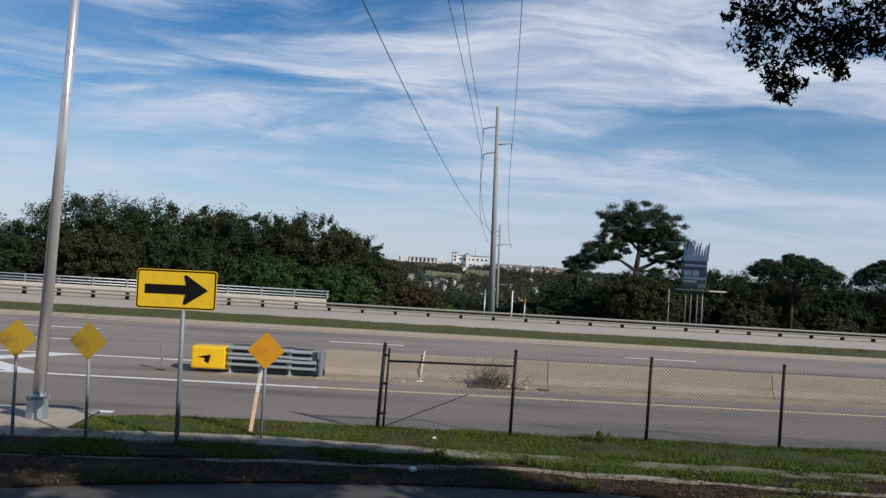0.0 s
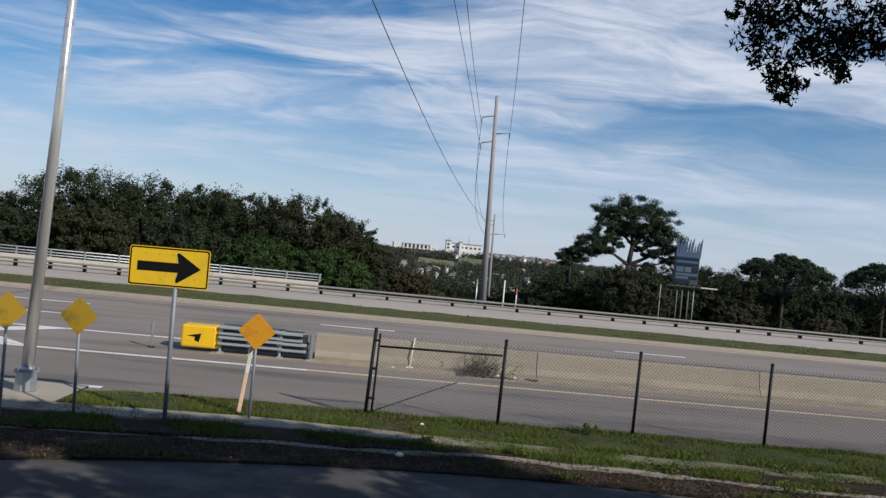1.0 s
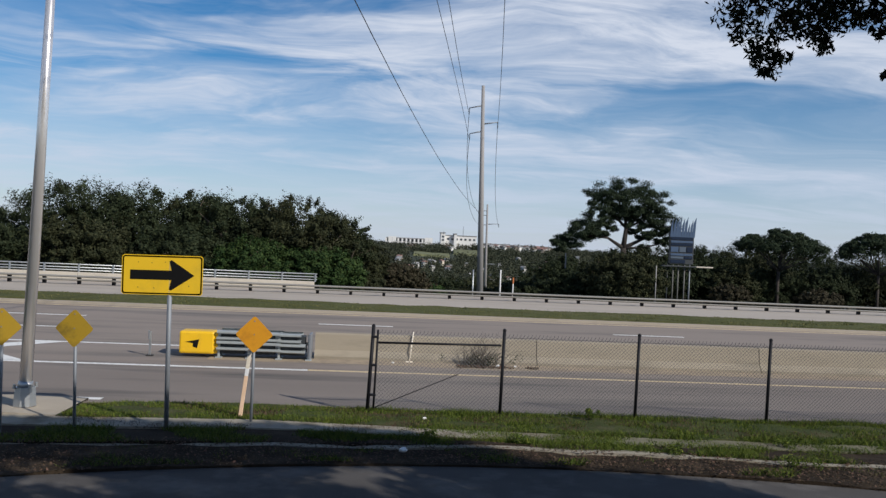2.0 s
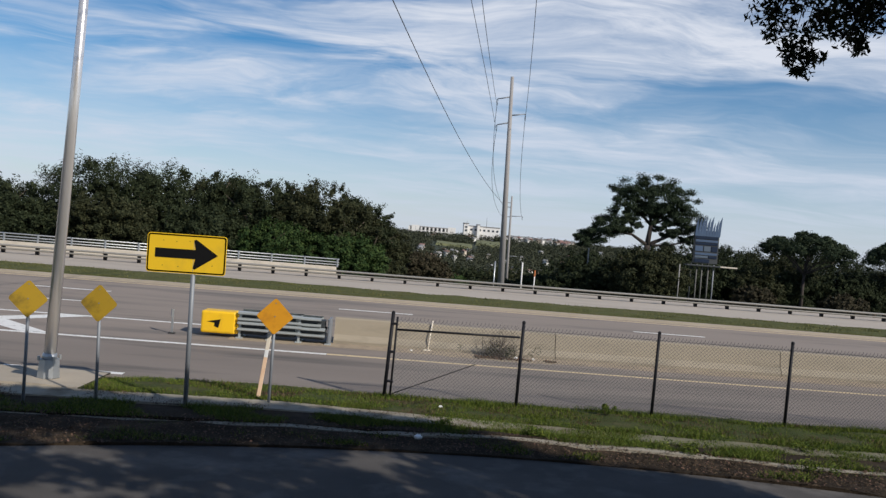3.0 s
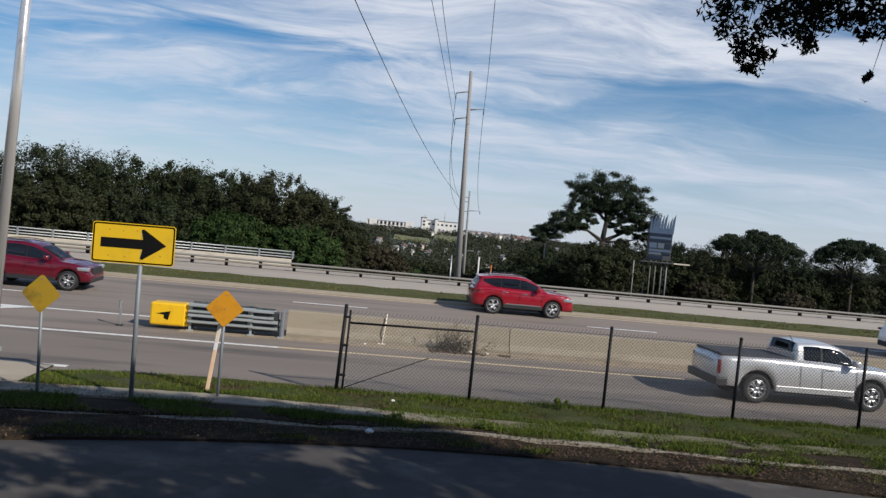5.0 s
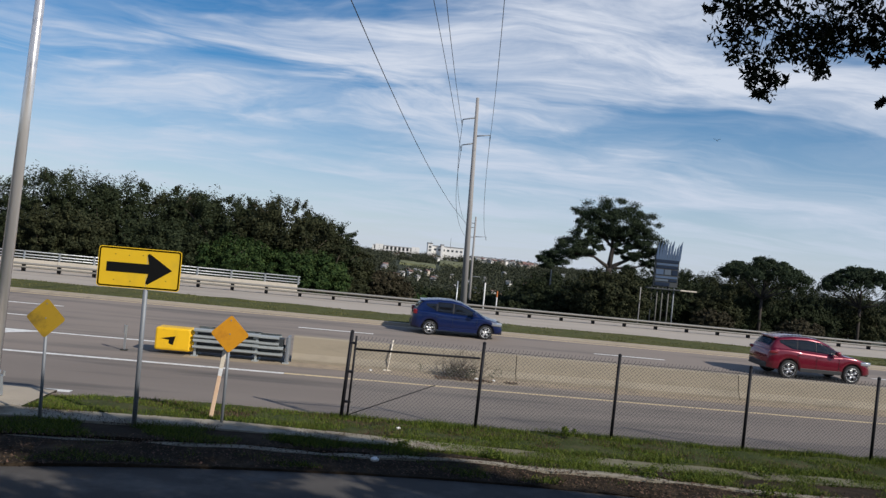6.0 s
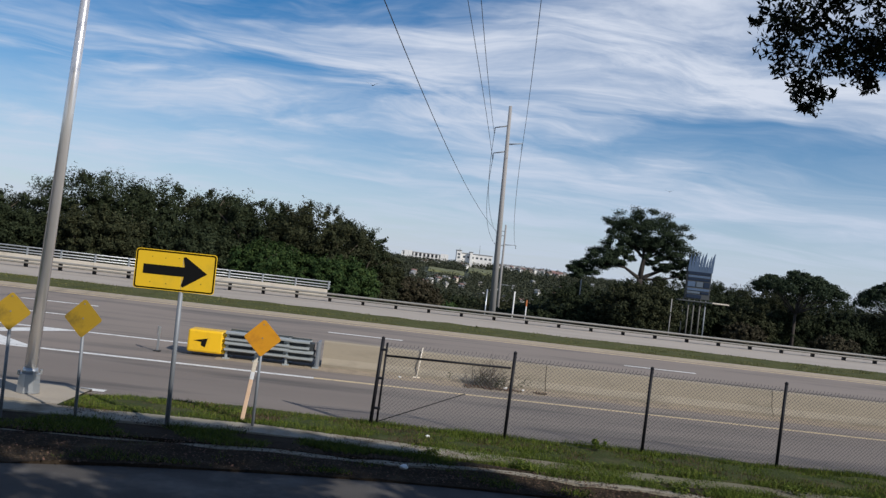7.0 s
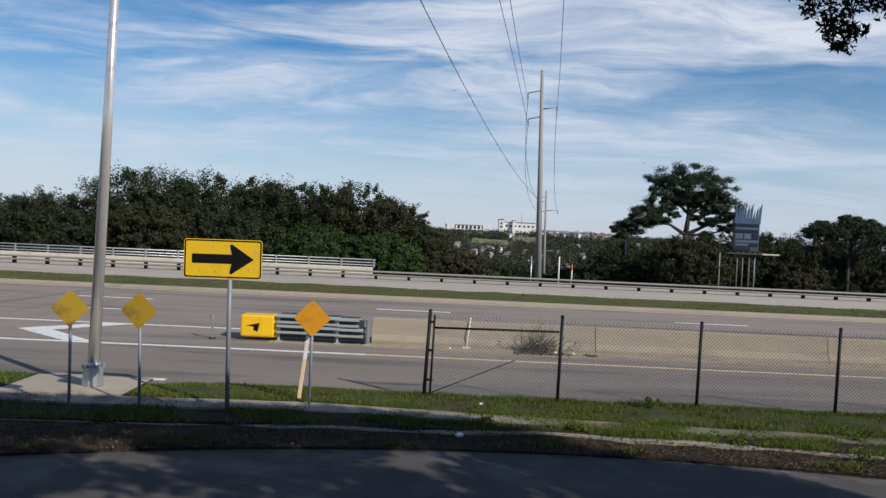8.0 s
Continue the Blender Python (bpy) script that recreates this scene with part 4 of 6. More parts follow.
def billboard():
    t = thing("billboard", 26.65, 72, 0, "dark blue billboard with spiky pale fins on steel legs", "billboard")
    bm = bmesh.new()
    box(bm, -1.28, 1.28, -0.10, 0.16, 3.05, 6.0, 0.03)
    part("backing", bm, M["bill_dark"], t)
    for z0, z1, x0, x1, m in ((5.25, 5.55, -1.15, 1.15, "bill_blue"), (4.98, 5.18, -1.15, 1.15, "bill_pale"), (4.72, 4.92, -1.15, 1.15, "bill_blue"), (4.15, 4.62, -1.15, -0.35, "bill_pale"), (4.15, 4.62, -0.25, 0.45, "bill_face"), (4.15, 4.62, 0.53, 1.15, "bill_blue"),
                              (3.82, 4.02, -1.15, 1.15, "bill_pale"), (3.55, 3.74, -1.15, 0.2, "bill_face"), (3.55, 3.74, 0.3, 1.15, "bill_blue"), (3.15, 3.46, -1.15, 0.4, "bill_blue")):
        bm = bmesh.new()
        box(bm, x0, x1, -0.16, -0.104, z0, z1, 0.01)
        part("sign_panel", bm, M[m], t)
    random.seed(5)
    for k in range(9):
        x = -1.16 + 0.29 * k
        h = 6.8 + random.uniform(-0.05, 0.55)
        bm = bmesh.new()
        prism(bm, [(x - 0.13, 5.5), (x + 0.15, 5.5), (x + 0.16 + 0.05 * (k % 3), h), (x - 0.02, h - 0.55)], -0.17, -0.12)
        part("fin", bm, M["bill_pale"], t, "pale pointed fin")
    bm = bmesh.new()
    box(bm, -1.75, 1.35, -0.35, 0.2, 2.80, 2.92, 0.02)
    part("catwalk", bm, M["bill_dark"], t)
    bm = bmesh.new()
    box(bm, 1.36, 2.9, -0.35, 0.2, 2.80, 2.92, 0.02)
    part("catwalk", bm, M["wall_cream"], t, "pale catwalk end")
    for x in (-1.35, -0.75, -0.2, 0.45, 1.0):
        bm = bmesh.new()
        tube(bm, (x, 0.05, land_z(27, 72) - 0.3), (x, 0.05, 3.1), 0.075, n=8)
        part("leg", bm, M["bill_dark"] if x < -1 else M["galv_dark"] if x > 0.9 else M["leg_steel"], t, smooth=True)
    for ob in t.children:
        if not ob.name.startswith("catwalk"):
            ob.data.transform(Matrix.Diagonal((0.88, 1, 1, 1)))


billboard()


# ---- foliage ----
def leaves(rng, centres, radii, count, size, flat=1.0, slim=0.6, out=0.5):
    """Small folded leaf faces scattered through round clumps: vertices and faces."""
    V, F = [], []
    base = 0
    for c, r in zip(centres, radii):
        n = count
        d = rng.normal(size=(n, 3))
        d /= np.linalg.norm(d, axis=1, keepdims=True)
        rad = r * rng.uniform(0.25, 1.0, (n, 1)) ** 0.45
        p = np.asarray(c) + d * rad * np.array([1, 1, flat])
        nrm = d * out + rng.normal(size=(n, 3)) * 0.7 + np.array([0, 0, 0.25])
        nrm /= np.linalg.norm(nrm, axis=1, keepdims=True)
        a = np.cross(nrm, rng.normal(size=(n, 3)))
        a /= np.linalg.norm(a, axis=1, keepdims=True) + 1e-9
        b = np.cross(nrm, a)
        s = size * rng.uniform(0.6, 1.35, (n, 1))
        v = np.stack([p - a * s, p + b * s * slim - a * s * 0.1, p + a * s + nrm * s * 0.15, p - b * s * slim + a * s * 0.1], 1).reshape(-1, 3)
        V.append(v)
        F.append((np.arange(n * 4).reshape(n, 4) + base))
        base += n * 4
    return np.concatenate(V), np.concatenate(F)


def foliage(rng, centres, radii, count, size, stretch=None, flat=0.8, slim=0.55, reach=1.0):
    """Small pointed leaf faces in soft-edged sprays, drawn out along given directions."""
    c, r = np.repeat(np.asarray(centres, float), count, 0), np.repeat(np.asarray(radii, float), count)[:, None]
    n = len(c)
    g = rng.normal(size=(n, 3)) * 0.5
    g *= np.minimum(1.0, reach / (np.linalg.norm(g, axis=1, keepdims=True) + 1e-9))
    g[:, 2] *= flat
    if stretch is not None:
        d = np.repeat(np.asarray(stretch, float), count, 0)
        along = (g * d).sum(1, keepdims=True)
        g = g * 0.72 + d * along * 1.1
    p = c + g * r
    nrm = g + rng.normal(size=(n, 3)) * 0.6 + np.array([0, 0, 0.25])
    nrm /= np.linalg.norm(nrm, axis=1, keepdims=True)
    a = np.cross(nrm, rng.normal(size=(n, 3)))
    a /= np.linalg.norm(a, axis=1, keepdims=True) + 1e-9
    b = np.cross(nrm, a)
    s = size * rng.uniform(0.6, 1.4, (n, 1))
    v = np.stack([p - a * s + b * s * slim, p - a * s * 0.7 - b * s * slim, p + a * s * 1.2], 1).reshape(-1, 3)
    return v, np.arange(n * 3).reshape(n, 3)


def limbs(bm, x0, base, tips, r, rng, trunk_top):
    tube(bm, base, trunk_top, r, r * 0.65, n=9)
    for tip in tips:
        mid = Vector(trunk_top).lerp(Vector(tip), 0.5) + Vector(rng.normal(size=3) * 0.15 * (Vector(tip) - Vector(trunk_top)).length)
        tube(bm, trunk_top, mid, r * 0.45, r * 0.28, n=7)
        tube(bm, mid, tip, r * 0.28, r * 0.08, n=6)
    return bm


def oak(seed, x, y, top, rad, material, label, clumps=230, count=150, size=0.082, bottom=-0.2, group="trees beyond the highway", sx=1.15, name="oak_tree"):
    rng = np.random.default_rng(seed)
    gz = land_z(x, y)
    t = thing(name, x, y, gz, label, "tree", group)
    top, bottom = top - gz, bottom - gz
    cz, hz = (top + bottom) / 2, (top - bottom) / 2
    cs, rs, ds = [], [], []
    shape = np.array([rad * sx, rad * 0.8, hz])
    lobes = rng.normal(size=(9, 3))
    lobes /= np.linalg.norm(lobes, axis=1, keepdims=True)
    for k in range(clumps):
        d = rng.normal(size=3)
        d /= np.linalg.norm(d)
        if d[1] > 0.45:
            d[1] *= -1
        swell = 0.86 + 0.14 * max(0.0, float((lobes @ d).max()) - 0.55) / 0.45
        edge = k % 3 == 0
        f = (rng.uniform(0.88, 0.98) if edge else rng.uniform(0.50, 0.93)) * swell
        r = rad * (rng.uniform(0.06, 0.13) if edge else rng.uniform(0.11, 0.22))
        cs.append(d * f * (shape - r * 0.5) + np.array([0, 0, cz]))
        rs.append(r)
        u = d + rng.normal(size=3) * 0.6 + np.array([0, 0, 0.35])
        ds.append(u / np.linalg.norm(u))
    v, f = foliage(rng, cs, rs, count, size, ds)
    raw("crown", v, f, material, t)
    bm = bmesh.new()
    for k in range(1, clumps, 17):  # pale bare twigs showing at the face of the crown
        c, u = Vector(cs[k]), Vector(ds[k])
        if c.y > 0:
            continue
        c = c * 1.02
        tube(bm, c - u * 0.5, c + u * 0.35, 0.035, 0.012, n=4)
        tube(bm, c - u * 0.1, c + u * 0.2 + Vector(rng.normal(size=3) * 0.3), 0.022, 0.008, n=4)
    tagged(part("twigs", bm, M["bark"], t), kind="stuff")
    bm = bmesh.new()
    tips = [tuple(cs[k]) for k in rng.choice(len(cs), 7, replace=False)]
    limbs(bm, 0, (0, 0, -0.3), tips, 0.09 + rad * 0.045, rng, (rng.normal() * 0.2, 0, max(0.5, bottom + (top - bottom) * 0.22)))
    part("trunk", bm, M["bark"], t, smooth=True)
    return t


LEFT = [(-22.6, 61, 7.85, 5.1, "oak_leaf"), (-16.6, 62, 7.8, 5.2, "oak_leaf"), (-11.2, 61, 7.2, 4.5, "oak_leaf"), (-6.3, 59.5, 7.15, 4.1, "oak_leaf_b"),
        (-4.2, 63, 6.5, 2.9, "oak_leaf"), (-30.4, 63, 5.7, 4.0, "oak_leaf"), (-37, 68, 5.2, 5.0, "oak_leaf_b"), (-19.6, 60, 7.3, 3.6, "oak_leaf"), (-13.8, 62, 7.2, 3.4, "oak_leaf_b"), (-8.8, 61, 6.9, 3.0, "oak_leaf"), (-46, 74, 5.2, 6.0, "oak_leaf"), (-56, 78, 6.0, 7.0, "oak_leaf_b"),
        (-20, 55.5, 4.9, 3.4, "oak_leaf_b"), (-8.8, 56, 4.0, 2.9, "oak_leaf_c"), (-4.3, 56.5, 3.5, 3.0, "oak_leaf_c"), (-26.6, 56, 4.6, 3.5, "oak_leaf"), (-14.0, 56, 4.7, 3.2, "oak_leaf"),
        (-33, 58, 4.2, 3.6, "oak_leaf"), (-2.2, 66, 4.6, 2.4, "oak_leaf_b"), (0.9, 70, 2.2, 2.3, "brown_leaf"), (-1.9, 58, 1.7, 1.9, "oak_leaf_b"), (-41, 62, 3.8, 4.0, "oak_leaf_b"), (-50, 66, 4.0, 4.5, "oak_leaf")]
LABELS = {"oak_leaf": "dense dark green oak behind the parapet", "oak_leaf_b": "olive green oak with a ragged crown", "oak_leaf_c": "bright green leafy tree behind the guardrail", "brown_leaf": "russet thinning tree on the slope"}
for i, (x, y, top, rad, m) in enumerate(LEFT):
    oak(100 + i, x, y, top, rad, M[m], LABELS[m])

RIGHT = [(20.6, 69, 4.5, 4.3, "oak_leaf_b", 1.0), (16.6, 73, 2.5, 3.0, "oak_leaf", 1.0), (24.2, 77, 3.2, 3.4, "oak_leaf", 1.0), (30.5, 82, 3.4, 4.2, "oak_leaf", 1.0), (34.6, 80, 3.0, 3.4, "oak_leaf_b", 1.0),
         (39.5, 83, 3.3, 4.0, "oak_leaf", 1.1), (45.5, 82, 3.4, 4.0, "oak_leaf", 1.1), (51.5, 84, 3.6, 4.5, "oak_leaf_b", 1.1), (58, 86, 4.2, 5.0, "oak_leaf", 1.1), (66, 90, 4.6, 6.0, "oak_leaf", 1.1), (33.2, 76, 1.4, 2.2, "brown_leaf", 1.0), (42.5, 77, 1.2, 2.4, "brown_leaf", 1.1),
         (13.2, 80, 0.6, 2.4, "oak_leaf", 1.0), (9.6, 84, -0.3, 2.2, "oak_leaf_b", 1.0), (28.2, 95, 4.6, 4.0, "oak_leaf", 1.0),
         (34.5, 100, 5.5, 4.8, "oak_leaf", 1.5), (41.5, 104, 5.5, 5.0, "oak_leaf", 1.5), (49, 104, 6.1, 5.0, "oak_leaf", 1.5), (56.5, 108, 6.3, 5.6, "oak_leaf", 1.4), (38, 98, 4.6, 4.4, "oak_leaf", 1.4), (45.5, 99, 5.3, 4.4, "oak_leaf_b", 1.4), (65, 110, 5.4, 6.0, "oak_leaf_b", 1.2), (75, 112, 5.8, 6.5, "oak_leaf", 1.2), (21.5, 98, 3.4, 4.0, "oak_leaf", 1.2)]
for i, (x, y, top, rad, m, sx) in enumerate(RIGHT):
    oak(300 + i, x, y, top, rad, M[m], LABELS[m].replace("parapet", "guardrail"), bottom=-1.6, sx=sx, clumps=190, count=128, size=0.098)


for i, (x, y, top, rad, m) in enumerate([(4.5, 128, -0.2, 3.6, "brown_leaf"), (10.5, 140, -1.3, 4.2, "oak_leaf"), (17.5, 146, -1.0, 4.4, "oak_leaf_b"), (24.5, 138, 0.2, 4.4, "oak_leaf"), (31, 150, 0.6, 4.6, "oak_leaf"),
                                         (12, 185, -2.2, 5.0, "oak_leaf_b"), (25, 195, -1.8, 5.4, "oak_leaf"), (36, 190, -0.2, 5.4, "oak_leaf"), (1.5, 165, -0.6, 4.6, "oak_leaf"), (2.6, 92, 0.3, 2.6, "brown_leaf"), (5.0, 100, -0.8, 2.4, "oak_leaf_c")]):
    oak(500 + i, x, y, top, rad, M[m], "leafy tree on the slope below the highway", bottom=land_z(x, y) + 0.5, sx=1.3, clumps=110, count=110, size=0.15)


def umbrella_tree(seed, x, y, top, rad, label):
    """A flat-topped tree on a bare stem: a dome of clumps with gaps below."""
    rng = np.random.default_rng(seed)
    gz = land_z(x, y)
    t = thing("umbrella_tree", x, y, gz, label, "tree", "trees beyond the highway")
    top -= gz
    cs, rs = [], []
    for k in range(42):
        a, q = rng.uniform(0, 2 * math.pi), rng.uniform(0, 1) ** 0.6
        cs.append((math.cos(a) * q * rad * 0.9, math.sin(a) * q * rad * 0.7, top - 0.45 - 1.7 * q * q - rng.uniform(0, 0.5) - (1.0 if k % 6 == 0 else 0)))
        rs.append(rad * rng.uniform(0.13, 0.25))
    for k in range(70):
        a, q = rng.uniform(0, 2 * math.pi), rng.uniform(0, 1) ** 0.5
        cs.append((math.cos(a) * q * rad * 1.0, math.sin(a) * q * rad * 0.8, top - 0.15 - 1.9 * q * q - rng.uniform(0, 0.3)))
        rs.append(rad * rng.uniform(0.06, 0.12))
    v, f = foliage(rng, cs, rs, 330, 0.085, flat=0.5, reach=1.3)
    raw("crown", v, f, M["pine_leaf"], t)
    bm = bmesh.new()
    limbs(bm, 0, (0, 0, -0.3), [cs[k] for k in range(0, 42, 4)], 0.20, rng, (0.1, 0, top * 0.52))
    part("trunk", bm, M["pine_bark"], t, smooth=True)


umbrella_tree(41, 39.7, 80, 7.05, 4.7, "flat-topped umbrella tree on a bare trunk")
umbrella_tree(43, 50.9, 81, 7.1, 4.4, "ragged flat-topped tree among darker woods")


def pine_tree():
    rng = np.random.default_rng(77)
    x, y = 22.3, 75
    gz = land_z(x, y)
    t = thing("pine_tree", x, y, gz, "tall spreading pine with open crown and bare limbs", "tree", "trees beyond the highway")
    # clump: sideways, height, width, in metres about the fork of the trunk (height 4.6)
    spots = [(-0.4, 10.1, 1.2), (-1.8, 9.7, 1.1), (1.1, 9.8, 1.1), (2.3, 9.1, 1.0), (-3.0, 9.1, 0.9), (-1.2, 9.0, 1.1), (0.3, 9.0, 1.2), (3.2, 8.2, 0.95), (0.2, 9.6, 1.2),
             (-2.6, 8.2, 0.9), (1.5, 8.2, 1.0), (-1.0, 8.2, 0.8), (0.5, 7.9, 0.8), (3.7, 7.4, 0.9), (2.5, 7.2, 0.9), (4.2, 6.6, 0.8), (3.4, 6.0, 0.85), (-1.9, 7.5, 0.7), (1.7, 6.6, 0.6),
             (-3.0, 6.6, 0.9), (-4.0, 6.2, 1.0), (-4.9, 5.6, 0.9), (-3.6, 5.5, 0.9), (-5.8, 5.0, 0.85), (-6.4, 4.5, 0.6), (-4.9, 4.6, 0.7), (-2.7, 5.4, 0.7), (-6.0, 4.0, 0.45), (1.7, 4.3, 0.6), (3.6, 5.0, 0.6), (-1.9, 6.6, 0.6), (4.4, 5.6, 0.5),
             (0.6, 7.1, 0.75), (-0.9, 7.3, 0.75), (-2.9, 7.5, 0.8), (1.4, 7.4, 0.8), (-3.4, 6.0, 0.9), (2.6, 6.6, 0.8), (2.7, 5.6, 0.7), (-4.4, 5.2, 0.9), (-0.2, 8.4, 1.0), (2.2, 8.4, 0.9), (-5.4, 4.4, 0.7), (-1.9, 8.9, 0.9), (0.4, 6.4, 0.45), (4.6, 6.1, 0.6), (0.9, 5.9, 0.45), (-1.1, 6.1, 0.5), (1.7, 5.6, 0.5), (-2.3, 5.7, 0.6), (0.2, 7.5, 0.7)]
    cs, rs = [], []
    for px, pz, r in spots:
        for _ in range(9):
            o = rng.uniform(-1, 1, 3) * r * 0.95
            cs.append((px + o[0], o[1] * 1.6, pz - gz + o[2] * 0.55))
            rs.append(r * rng.uniform(0.36, 0.62))
    v, f = foliage(rng, cs, rs, 230, 0.08, flat=0.55, slim=0.4, reach=1.35)
    raw("crown", v, f, M["pine_leaf"], t)
    bm = bmesh.new()
    f0 = (-0.1, 0, 4.3 - gz)
    tube(bm, (0.35, 0, -0.3), f0, 0.34, 0.28, n=10)
    f1 = (0.15, 0.1, 6.2 - gz)
    tube(bm, f0, f1, 0.26, 0.20, n=9)
    tube(bm, f1, (-0.3, 0, 8.6 - gz), 0.18, 0.10, n=8)
    for a, b, r in ((f0, (-1.7, -0.3, 5.2), 0.20), ((-1.7, -0.3, 5.2 - gz), (-4.2, -0.4, 5.4), 0.13), (f0, (1.9, 0.2, 5.3), 0.22), ((1.9, 0.2, 5.3 - gz), (3.3, 0.2, 6.3), 0.13), (f0, (1.6, -0.4, 4.4), 0.16),
                    (f1, (1.5, 0.2, 7.6), 0.15), (f1, (-1.5, 0.1, 7.7), 0.15), ((-0.3, 0, 8.6 - gz), (1.0, 0, 9.6), 0.09), ((-0.3, 0, 8.6 - gz), (-1.6, 0, 9.5), 0.09), ((1.6, -0.4, 4.4 - gz), (3.5, -0.4, 4.9), 0.09), (f1, (2.4, 0.3, 7.3), 0.12), ((-1.7, -0.3, 5.2 - gz), (-2.9, 0.2, 6.4), 0.10)):
        tube(bm, a, (b[0], b[1], b[2] - gz), r, r * 0.55, n=7)
    part("trunk", bm, M["pine_bark"], t, smooth=True)


pine_tree()


# ---- distant hillside ----
def far_woods():
    rng = np.random.default_rng(9)
    cs, rs = [], []
    for _ in range(5200):
        y = 150 + 720 * rng.uniform() ** 0.75
        x = rng.uniform(-0.10, 0.52) * y
        q = x / y
        if (0.078 < q < 0.118 and 655 < y < 790) or (0.028 < q < 0.085 and 612 < y < 688):
            continue
        r = rng.uniform(2.0, 4.2) * (1 if y > 300 else 0.7)
        cs.append((x, y, land_z(x, y) + r * 0.7))
        rs.append(r * 1.15)
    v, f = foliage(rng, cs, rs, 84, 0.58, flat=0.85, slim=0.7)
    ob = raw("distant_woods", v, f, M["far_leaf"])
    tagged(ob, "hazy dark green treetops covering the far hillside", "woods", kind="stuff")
    # clearings laid over the slope among the treetops
    for q0, q1, y0, y1, label in ((0.081, 0.115, 684, 782, "pale green clearing on the far hillside"), (0.031, 0.082, 640, 686, "dull green terrace on the far hillside")):
        vs, fs = [], []
        for i in range(13):
            for j in range(7):
                u = i / 12
                y = y0 + (y1 - y0 + 14 * noise.noise((u * 5, 2.0, 0.0))) * j / 6 + 8 * noise.noise((u * 4, 7.0, 0.0))
                x = (q0 + (q1 - q0) * u) * y
                rise = 1.6 if 0 < i < 12 and 0 < j < 6 else -3.0
                vs.append((x, y, land_z(x, y) + rise + 0.4 * noise.noise((x * 0.2, y * 0.1, 0.0))))
        for i in range(12):
            for j in range(6):
                k = i * 7 + j
                fs.append((k, k + 7, k + 8, k + 1))
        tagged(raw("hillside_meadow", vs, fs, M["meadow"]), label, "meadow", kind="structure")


far_woods()


def house(x, y, w, d, h, wall, roof, turn, lift=2.3):
    z = land_z(x, y) + lift
    t = thing("house", x, y, z, "small pale house with a pitched roof among trees", "house", "houses on the far hill", rz=turn)
    bm = bmesh.new()
    box(bm, -w / 2, w / 2, -d / 2, d / 2, -lift - 1.5, h)
    part("wall", bm, M[wall], t)
    bm = bmesh.new()
    prism(bm, [(-w / 2 - 0.4, h), (w / 2 + 0.4, h), (0, h + w * 0.28)], -d / 2 - 0.4, d / 2 + 0.4)
    part("roof", bm, M[roof], t)
    for k in (-0.28, 0.22):
        bm = bmesh.new()
        box(bm, k * w - 0.6, k * w + 0.6, -d / 2 - 0.05, -d / 2 + 0.05, 0.3, 0.85)
        part("window", bm, M["dark_glass"], t)


rng_h = np.random.default_rng(21)
for k in range(96):
    if k < 24:  # a row half way up the slope
        yy, q, lift = rng_h.uniform(520, 600), rng_h.uniform(0.015, 0.105), 2.9
    elif k < 62:  # along the ridge
        yy, q, lift = rng_h.uniform(755, 815), rng_h.uniform(0.118, 0.205), 3.4
    elif k < 72:  # under the apartment block
        yy, q, lift = rng_h.uniform(745, 785), rng_h.uniform(0.012, 0.08), 2.0
    elif k < 77:  # low down on the valley side
        yy, q, lift = rng_h.uniform(232, 250), rng_h.uniform(0.070, 0.100), 4.2
    else:
        yy, q, lift = rng_h.uniform(380, 700), rng_h.uniform(0.10, 0.24), 3.6
    big = (0.62 if k < 24 or k >= 72 else 0.9) if yy > 300 else 0.42
    house(q * yy, yy, rng_h.uniform(3.0, 6.2) * big, rng_h.uniform(4, 6) * big, rng_h.uniform(1.1, 2.0) * big, "wall_white" if rng_h.uniform() < 0.7 else "wall_cream",
          "roof_tile" if rng_h.uniform() < 0.45 else "roof_grey", rng_h.uniform(-60, 60), lift)


def apartment(x, y, z, w, h, label):
    t = thing("apartment_building", x, y, z, label, "building", "buildings on the hilltop")
    bm = bmesh.new()
    box(bm, -w / 2, w / 2, 0, 14, -8, h)
    part("wall", bm, M["wall_white"], t)
    bm = bmesh.new()
    box(bm, -w / 2 - 0.4, w / 2 + 0.4, -0.4, 14.4, h + 0.003, h + 0.7)
    part("roof", bm, M["roof_grey"], t)
    n = int(w / 4.2)
    for fl in range(max(1, int(h / 3.4))):
        for k in range(n):
            bm = bmesh.new()
            xx = -w / 2 + (k + 0.5) * w / n
            box(bm, xx - 1.1, xx + 1.1, -0.12, 0.1, 0.9 + fl * 3.3, 2.8 + fl * 3.3)
            part("window", bm, M["dark_glass"], t)


